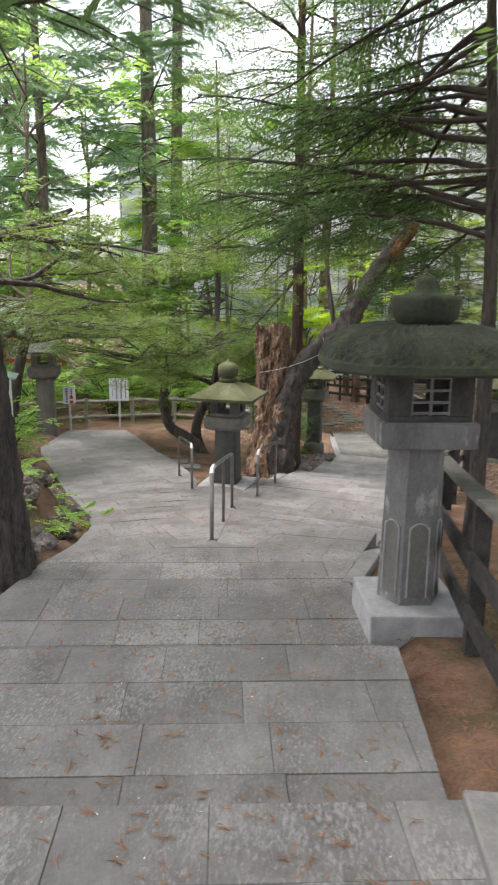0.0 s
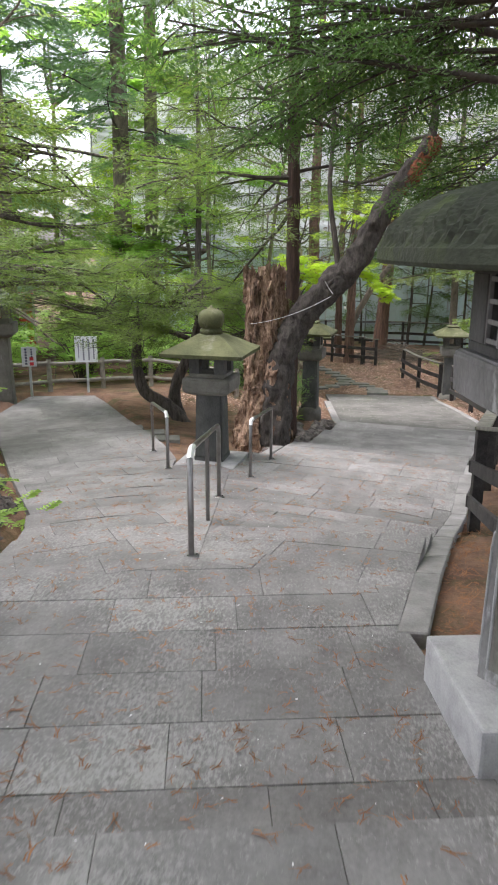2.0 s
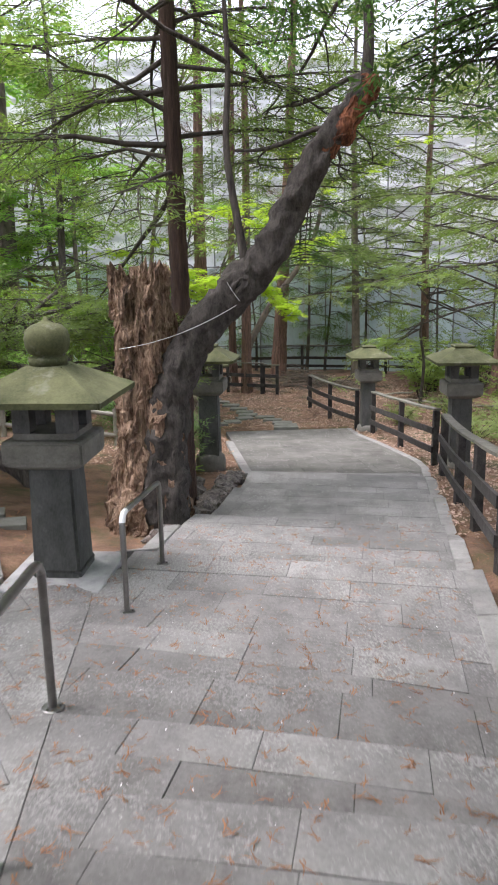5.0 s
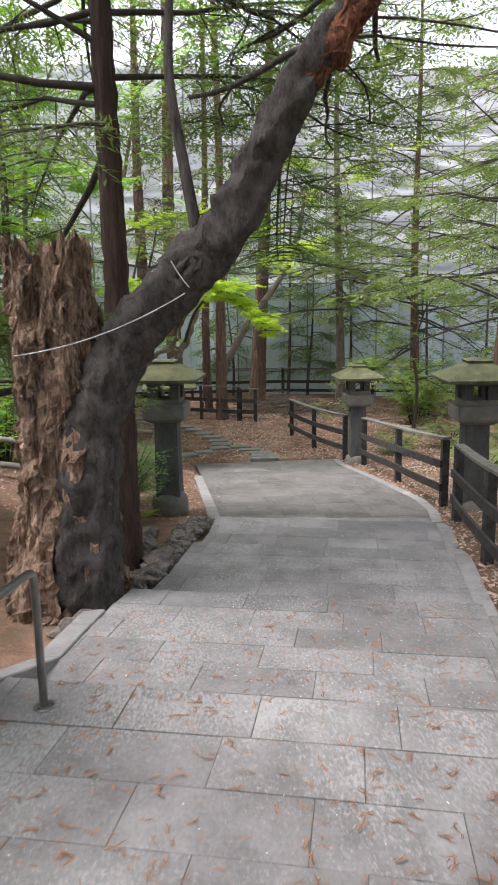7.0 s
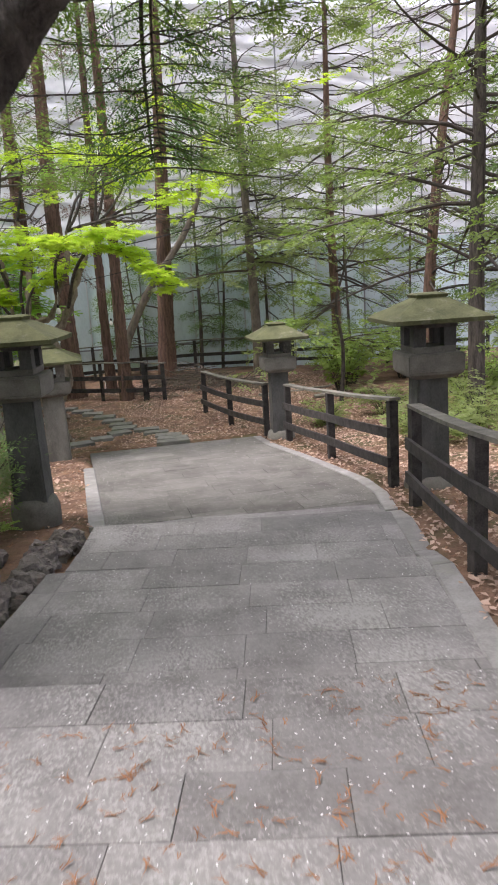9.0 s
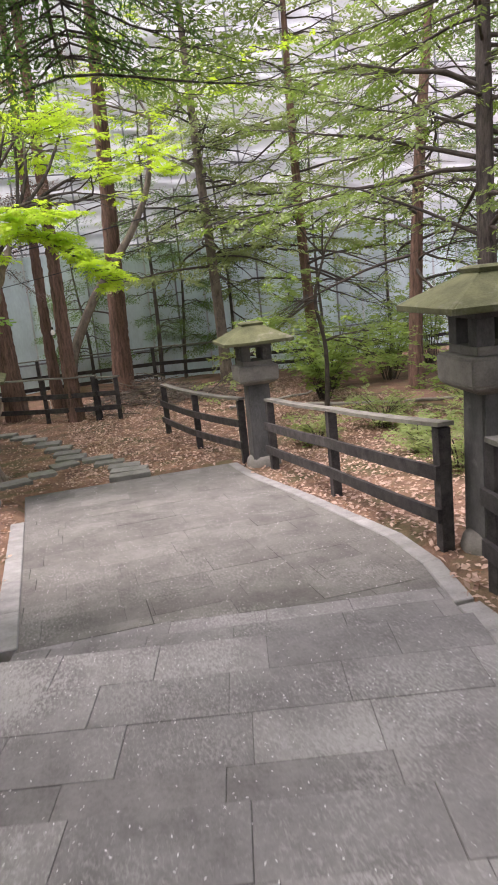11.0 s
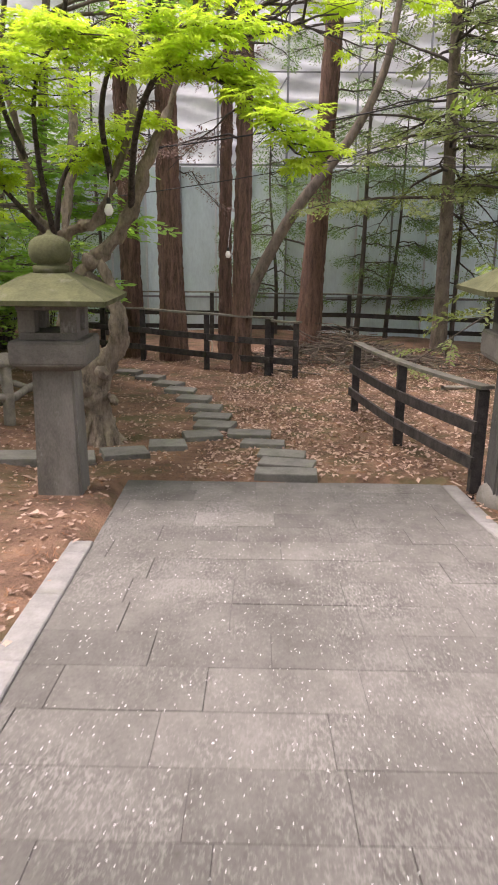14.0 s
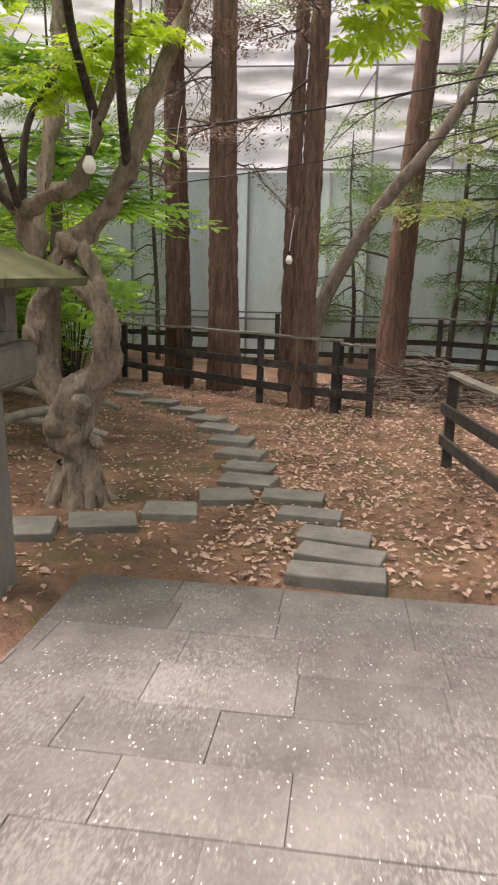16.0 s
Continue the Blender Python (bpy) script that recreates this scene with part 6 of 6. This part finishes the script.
# ---- fallen branches, logs ----
br = thing("branch_pile", pose(2.75, 30.0, soil_z(2.75, 30.0)), "heap of dry cut branches on the ground", "branch pile", kind="stuff")
g = np.random.default_rng(14)
wood = Pile()
for k in range(420):
    c = np.array([g.normal(0.2, 0.95), g.normal(-0.1, 0.6), 0])
    c[2] = 0.05 + 0.62 * math.exp(-(c[0] / 0.9) ** 2 - (c[1] / 0.7) ** 2) * g.random()
    a, l = g.uniform(0, math.pi), g.uniform(0.3, 1.1)
    d = np.array([math.cos(a), math.sin(a), g.normal(0, 0.18)]) * l
    V, F = tube(np.stack([c - d / 2, c + g.normal(0, 0.04, 3), c + d / 2]), np.array([0.012, 0.01, 0.006]) * g.uniform(0.5, 1.6), 4)
    wood.add(V, F)
wood.make("twigs", M_GREYBARK, br)
for k, (a, b, r) in enumerate([((-2.6, 25.0, -2.75), (-0.95, 25.3, -2.85), 0.05), ((-3.0, 26.2, -2.6), (-1.1, 26.6, -2.75), 0.05), ((5.2, 26.2, -2.95), (8.6, 25.4, -2.8), 0.05), ((4.0, 27.2, -3.0), (6.4, 28.2, -2.9), 0.04)]):
    g = np.random.default_rng(k)
    a, b = np.array(a), np.array(b)
    a[2], b[2] = soil_z(a[0], a[1]) + (0.32 if k < 2 else 0.05), soil_z(b[0], b[1]) + (0.25 if k < 2 else 0.05)
    V, F = tube(a + (b - a) * np.linspace(0, 1, 9)[:, None] + g.normal(0, 0.03, (9, 3)), np.linspace(r, r * 0.7, 9), 8, 0.15, g)
    ob = fast("fallen_log", V, F, M_LOG, smooth=True)
    tagged(ob, "pale barkless log lying beside the path", "log")

# ---- cables and bulbs ----
def cable(name, a, b, sag, r, mat, label):
    a, b = np.array(a, float), np.array(b, float)
    q = np.linspace(0, 1, 15)
    C = a + (b - a) * q[:, None]
    C[:, 2] -= sag * 4 * q * (1 - q)
    V, F = tube(C, [r] * 15, 5)
    return tagged(fast(name, V, F, mat), label, "cable", "light cables")


cable("cable", (-6.0, 27.8, 0.3), (6.0, 28.3, 1.9), 0.5, 0.013, M_WIRE, "black cable sagging between the trees")
cable("cable", (-5.0, 28.0, -0.5), (6.0, 28.2, 1.3), 0.35, 0.008, M_WIRE, "thin black cable sagging between the trees")
cable("cable", (-1.32, 12.50, -0.04), (-0.15, 12.62, 0.36), 0.07, 0.003, M_WHITEWIRE, "thin white cable tied round the leaning trunk")
cable("cable", (-0.24, 12.62, 0.58), (-0.12, 12.62, 0.40), 0.012, 0.003, M_WHITEWIRE, "thin white cable knotted on the leaning trunk")
for i, (x, y, z) in enumerate([(0.62, 28.25, -1.05), (-0.75, 27.6, 0.15), (-0.35, 23.4, -0.55)]):
    t = thing("light_bulb", pose(x, y, z), "white light bulb hanging from a cable", "light bulb", "light bulbs on cables")
    bm = bmesh.new()
    ring_stack(bm, [(0.006, -0.085), (0.03, -0.078), (0.046, -0.045), (0.045, -0.02), (0.028, 0.02), (0.02, 0.03)], 14)
    q = part("glass", bm, M_BULB, t); q.data.polygons.foreach_set("use_smooth", [True] * len(q.data.polygons))
    bm = bmesh.new(); ring_stack(bm, [(0.021, 0.031), (0.021, 0.075), (0.012, 0.09)], 10); part("socket", bm, M_WIRE, t)
    V, F = tube([(0, 0, 0.08), (0.02, 0.02, 0.3), (0.05, 0.1, 0.55)], [0.004] * 3, 4)
    fast("cord", V, F, M_WHITEWIRE, t)

bm = bmesh.new()
V, F = tube(spline([(0.0, 0, 0.11), (0.05, 0, 0.10), (0.06, 0, 0.0), (0.05, 0, -0.10), (0.0, 0, -0.11)], 5), [0.008] * 21, 6)
bm.free()
lp_ = fast("rope_loop", V, F, M_WHITEWIRE, smooth=True)
lp_.matrix_world = pose(0.26, 28.68, soil_z(0.22, 28.75) + 0.42)
tagged(lp_, "white rope loop tied to a black fence post", "rope")

# ---- litter: needles, petals, dry leaves ----
def scatter(name, n, place, template, size, mat, label, seed, tilt=0.1, lift=0.004):
    g = np.random.default_rng(seed)
    P, D, U, S = [], [], [], []
    while len(P) < n:
        q = place(g)
        if q is None:
            continue
        a = g.uniform(0, 2 * math.pi)
        P.append((q[0], q[1], q[2] + lift)); D.append((math.cos(a), math.sin(a), g.normal(0, tilt)))
        U.append((g.normal(0, tilt), g.normal(0, tilt), 1)); S.append(size * g.uniform(0.6, 1.4))
    ob = leaves(name, P, D, U, S, template[0], template[1], mat)
    return tagged(ob, label, name.replace("_", " "), kind="stuff")


TWIG = ([], [])
for k, (a, c) in enumerate(((-0.10, 1.1), (0.0, -0.9), (0.10, 0.7), (0.28, -1.3))):
    for i in range(3):
        for s in (-1, 1):
            u = i / 2
            TWIG[0].append((0.22 * (k % 3) + u * (0.9 - 0.16 * k) * math.cos(a) - c * u * u * 0.4 * math.sin(a), 0.05 * (k - 1.5) + u * math.sin(a) + c * u * u * 0.4 * math.cos(a) + s * 0.034 * (1.1 - u), 0.03 + 0.05 * math.sin(u * 3)))
    TWIG[1].extend([(6 * k, 6 * k + 1, 6 * k + 3, 6 * k + 2), (6 * k + 2, 6 * k + 3, 6 * k + 5, 6 * k + 4)])
NEEDLE = ([(0, 0, 0), (0.5, 0.075, 0.03), (1, 0.14, 0.02), (0.5, 0.095, 0.03), (0, 0, 0), (0.5, -0.05, 0.03), (1, -0.02, 0.04), (0.5, -0.03, 0.03)], [(0, 1, 2, 3), (4, 5, 6, 7)])
PETAL = ([(0, 0, 0), (0.55, 0.24, 0.05), (1, 0.02, 0.1), (0.45, -0.22, 0.05)], [(0, 1, 2, 3)])
LEAF = ([(0, 0, 0), (0.5, 0.3, 0.12), (1, 0, 0.02), (0.5, -0.28, 0.1)], [(0, 1, 2, 3)])


def on_path(y0, y1, x0=-3.0, x1=3.2, power=1.0):
    def f(g):
        x, y = g.uniform(x0, x1), y0 + (y1 - y0) * g.random() ** power
        return (x, y, path_z(x, y)) if paved(x, y, -0.1) else None
    return f


def on_soil(y0, y1, x0, x1):
    def f(g):
        x, y = g.uniform(x0, x1), g.uniform(y0, y1)
        return None if paved(x, y, 0.12) else (x, y, soil_z(x, y))
    return f


scatter("fallen_needles", 3200, on_path(0.5, 12.3, power=0.95), TWIG, 0.060, M_NEEDLE, "brown pine needles scattered on the paving", 1)
scatter("fallen_petals", 3500, on_path(10.5, 22.3, 0.0, 3.2, 0.85), PETAL, 0.0105, M_PETAL, "small white petals scattered on the paving", 2)
scatter("fallen_petals", 300, on_path(1.5, 12.0), PETAL, 0.012, M_PETAL, "few white petals on the upper paving", 3)
scatter("dry_leaves", 26000, on_soil(12.0, 32.0, 0.6, 7.5), LEAF, 0.057, M_DEADLEAF, "pale brown dry leaves covering the soil", 4, 0.35, 0.012)
scatter("dry_leaves", 7500, on_soil(16.5, 31.0, -3.5, 1.6), LEAF, 0.050, M_DEADLEAF, "dry leaves thinly scattered over brown soil", 5, 0.3, 0.01)
scatter("dry_leaves", 70, on_soil(17.0, 22.5, -2.2, 0.0), LEAF, 0.11, M_DEADLEAF, "large pale dry leaves on the soil beside the kerb", 8, 0.2, 0.012)
scatter("soil_needles", 3500, on_soil(1.0, 9.0, 0.2, 2.4), TWIG, 0.065, M_NEEDLE, "orange-brown needles matted on the soil beside the kerb", 7, 0.25, 0.008)
scatter("soil_needles", 6500, on_soil(1.5, 29.0, -4.0, 4.0), TWIG, 0.07, M_NEEDLE, "brown fallen needles covering the soil", 6, 0.25, 0.008)


# ---- paving, slab by slab ----
def clip(poly, n, c, keep=1):
    """The part of a polygon where keep * (n . p - c) > 0."""
    out = []
    for i, p in enumerate(poly):
        q = poly[(i + 1) % len(poly)]
        a, b = keep * (dot(n, *p) - c), keep * (dot(n, *q) - c)
        if a > 0:
            out.append(p)
        if a * b < 0:
            s = a / (a - b)
            out.append((p[0] + (q[0] - p[0]) * s, p[1] + (q[1] - p[1]) * s))
    return out


def clip_side(poly, edge, keep):
    """Cut a polygon at the border x = edge(y)."""
    if len(poly) < 3:
        return []
    y0, y1 = min(p[1] for p in poly) - 0.01, max(p[1] for p in poly) + 0.01
    x0, x1 = edge(y0), edge(y1)
    n = (y1 - y0, x0 - x1)
    return clip(poly, n, n[0] * x0 + n[1] * y0, keep)


BED = {}


def slab(poly, zf, parent, mat, thick=0.2):
    poly = [p for p, q in zip(poly, poly[1:] + poly[:1]) if math.hypot(p[0] - q[0], p[1] - q[1]) > 0.004]
    area = 0.5 * sum(p[0] * q[1] - q[0] * p[1] for p, q in zip(poly, poly[1:] + poly[:1]))
    turn, area = (1 if area > 0 else -1), abs(area)
    if len(poly) < 3 or area < 0.0003:
        return
    cx, cy = sum(p[0] for p in poly) / len(poly), sum(p[1] for p in poly) / len(poly)
    n, V = len(poly), []
    jz = rr.uniform(-0.003, 0.003)
    for inset, dz in ((0.0012, -thick), (0.0012, -0.003), (0.003, 0.0)):
        for i, (x, y) in enumerate(poly):
            a, b = Vector((x, y)) - Vector(poly[i - 1]), Vector(poly[(i + 1) % n]) - Vector((x, y))
            a, b = a.normalized(), b.normalized()
            na, nb_ = Vector((-a.y, a.x)), Vector((-b.y, b.x))
            s = (na + nb_) / max(1 + na.dot(nb_), 0.35) * turn
            d = math.hypot(x - cx, y - cy) + 1e-6
            k2 = 1 - 0.03 / d
            V.append((x + s.x * inset, y + s.y * inset, zf(cx + (x - cx) * k2, cy + (y - cy) * k2) + dz + jz))
    BED.setdefault(parent, []).append([(x, y, zf(cx + (x - cx) * (1 - 0.03 / (math.hypot(x - cx, y - cy) + 1e-6)), cy + (y - cy) * (1 - 0.03 / (math.hypot(x - cx, y - cy) + 1e-6))) - 0.0045) for x, y in poly])
    me = bpy.data.meshes.new("slab")
    F = [tuple(range(2 * n, 3 * n))] + [(r * n + i, r * n + (i + 1) % n, (r + 1) * n + (i + 1) % n, (r + 1) * n + i) for r in (0, 1) for i in range(n)]
    me.from_pydata(V, [], F)
    me.materials.append(mat)
    ob = new("slab", me)
    ob.parent = parent


def lay(parent, n, rows, u0, u1, zf, cuts, length=(0.52, 0.68), fresh=(), stone=M_PAVE):
    """Rows of slabs across the direction n; cuts trims each slab, fresh lists the darkened rows."""
    t = (n[1], -n[0])
    for k, (v0, v1) in enumerate(rows):
        u = u0 - rr.uniform(0, 0.6)
        while u < u1:
            l = rr.uniform(*length)
            poly = [(n[0] * v + t[0] * a, n[1] * v + t[1] * a) for a, v in ((u, v0 + 0.001), (u + l, v0 + 0.001), (u + l, v1 - 0.001), (u, v1 - 0.001))]
            poly = cuts(poly)
            if len(poly) > 2:
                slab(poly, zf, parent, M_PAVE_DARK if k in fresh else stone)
            u += l


def rows_of(flight, lo, hi, depth=0.36):
    out = []
    for a, b, _, _ in flight:
        a, b = max(a, lo), min(b, hi)
        if b - a > 0.1:
            m = max(round((b - a) / depth), 1)
            out += [(a + (b - a) * i / m, a + (b - a) * (i + 1) / m) for i in range(m)]
    return out


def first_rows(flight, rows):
    """The rows at each riser's foot, with dirt and riser shade painted in."""
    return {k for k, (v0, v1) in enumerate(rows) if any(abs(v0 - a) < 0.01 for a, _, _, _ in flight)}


def paving(name, label):
    return tagged(new(name), label, "paving", kind="structure")


cB, cC = dot(NB, *APEX), dot(NC, *APEX)


def cut_a(poly):
    return clip_side(clip_side(clip(clip(poly, NB, cB, -1), NC, cC, -1), path_right, -1), path_left, 1)


def cut_b(poly):
    poly = clip_side(clip(poly, NB, cB), path_right, -1)
    if poly and min(p[1] for p in poly) > 10.2:
        return clip(clip_side(poly, island_right, 1), (0.0, 1.0), 16.46, -1) if max(p[0] for p in poly) < 1.3 else clip(clip_side(poly, island_right, 1), NB, 16.25, -1)
    return clip_side(poly, ridge_x, 1)


def cut_c(poly):
    poly = clip_side(clip_side(clip(poly, NC, cC), path_left, 1), ridge_x, -1)
    if poly and max(p[1] for p in poly) > 10.3:
        poly = clip_side(poly, island_left, -1)
    return clip(poly, (0.0, 1.0), 16.9, -1) if poly else poly


def cut_p(poly):
    poly = clip_side(clip_side(clip(poly, (0.0, 1.0), 22.3, -1), path_right, -1), island_right, 1)
    return poly


def cut_p1(poly):
    poly = cut_p(poly)
    return clip(clip(poly, (0.0, 1.0), 16.463), (1.0, 0.0), 1.067, -1) if poly else poly


def cut_p2(poly):
    poly = cut_p(poly)
    return clip(clip(poly, NB, 16.253), (1.0, 0.0), 1.07) if poly else poly


pa = paving("upper_steps", "grey stone slab steps with long treads")
ra = rows_of(FLIGHT_A, -3.0, 6.6)
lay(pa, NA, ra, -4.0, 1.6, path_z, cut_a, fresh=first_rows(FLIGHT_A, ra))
pb = paving("right_steps", "grey stone slab steps leading down to the wood")
rb = rows_of(FLIGHT_B, 5.5, 16.9)
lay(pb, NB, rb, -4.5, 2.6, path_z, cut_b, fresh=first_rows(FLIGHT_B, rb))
pp = paving("lower_path", "worn grey stone slab path strewn with petals")
rp = [(15.9 + 0.356 * i, 15.9 + 0.356 * (i + 1)) for i in range(18)]
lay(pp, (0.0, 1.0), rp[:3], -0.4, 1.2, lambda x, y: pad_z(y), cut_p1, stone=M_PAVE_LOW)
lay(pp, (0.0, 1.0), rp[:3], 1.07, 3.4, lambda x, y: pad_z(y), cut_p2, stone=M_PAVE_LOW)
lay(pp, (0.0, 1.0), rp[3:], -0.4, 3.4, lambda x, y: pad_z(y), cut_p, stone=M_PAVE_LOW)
pc = paving("left_ramp", "grey stone slab ramp leading to the garden")
lay(pc, NC, [(5.6 + 0.42 * i, 5.6 + 0.42 * (i + 1)) for i in range(31)], -4.0, 7.0, path_z, cut_c, (0.7, 1.0))


# mortar between the slabs
for owner, polys in BED.items():
    me = bpy.data.meshes.new("mortar")
    V, F = [], []
    for q in polys:
        F.append(tuple(range(len(V), len(V) + len(q))))
        V += q
    me.from_pydata(V, [], F)
    me.materials.append(M_JOINT)
    ob = new("mortar", me)
    ob.parent = owner

# ---- kerbs ----
def kerb(name, edge, y0, y1, width, label, sign, rise):
    t = paving(name, label)
    y = y0
    while y < y1 - 0.15:
        e = min(y + rr.uniform(0.55, 0.8), y1)
        z = max(path_z(edge(y) - sign * 0.05, y + 0.02), path_z(edge(e) - sign * 0.05, e - 0.02)) + rise
        z2 = path_z(edge(e) - sign * 0.05, e - 0.02) + rise
        z1 = path_z(edge(y) - sign * 0.05, y + 0.02) + rise
        if z1 - z2 > 0.3:
            z1 = z2 + 0.3
        bm = bmesh.new()
        V = []
        for yy, zz in ((y + 0.004, z1), (e - 0.004, z2)):
            x = edge(yy)
            V.append([bm.verts.new((x + sign * a, yy, b)) for a, b in ((-0.006, zz - 0.4), (width, zz - 0.4), (width, zz), (-0.006, zz))])
        for i in range(4):
            bm.faces.new((V[0][i], V[0][(i + 1) % 4], V[1][(i + 1) % 4], V[1][i]))
        bm.faces.new(V[0][::-1]); bm.faces.new(V[1])
        bmesh.ops.bevel(bm, geom=list(bm.edges), offset=0.008, segments=1, affect="EDGES")
        part("kerb_stone", bm, M_KERB, t)
        y = e


kerb("kerb_upper", path_right, -2.5, 2.36, 0.15, "grey stone kerb beside the steps", 1, 0.05)
kerb("kerb_right", path_right, 5.15, 15.7, 0.15, "pale stone kerb along the steps", 1, 0.007)
kerb("kerb_lower", path_right, 15.75, 22.25, 0.13, "worn stone kerb along the lower path", 1, 0.012)
kerb("kerb_left", island_right, 16.5, 20.45, 0.15, "stone kerb beside brown soil", -1, 0.018)
kerb("kerb_island", island_right, 10.8, 12.3, 0.15, "pale stone kerb at the stump bed", -1, 0.02)
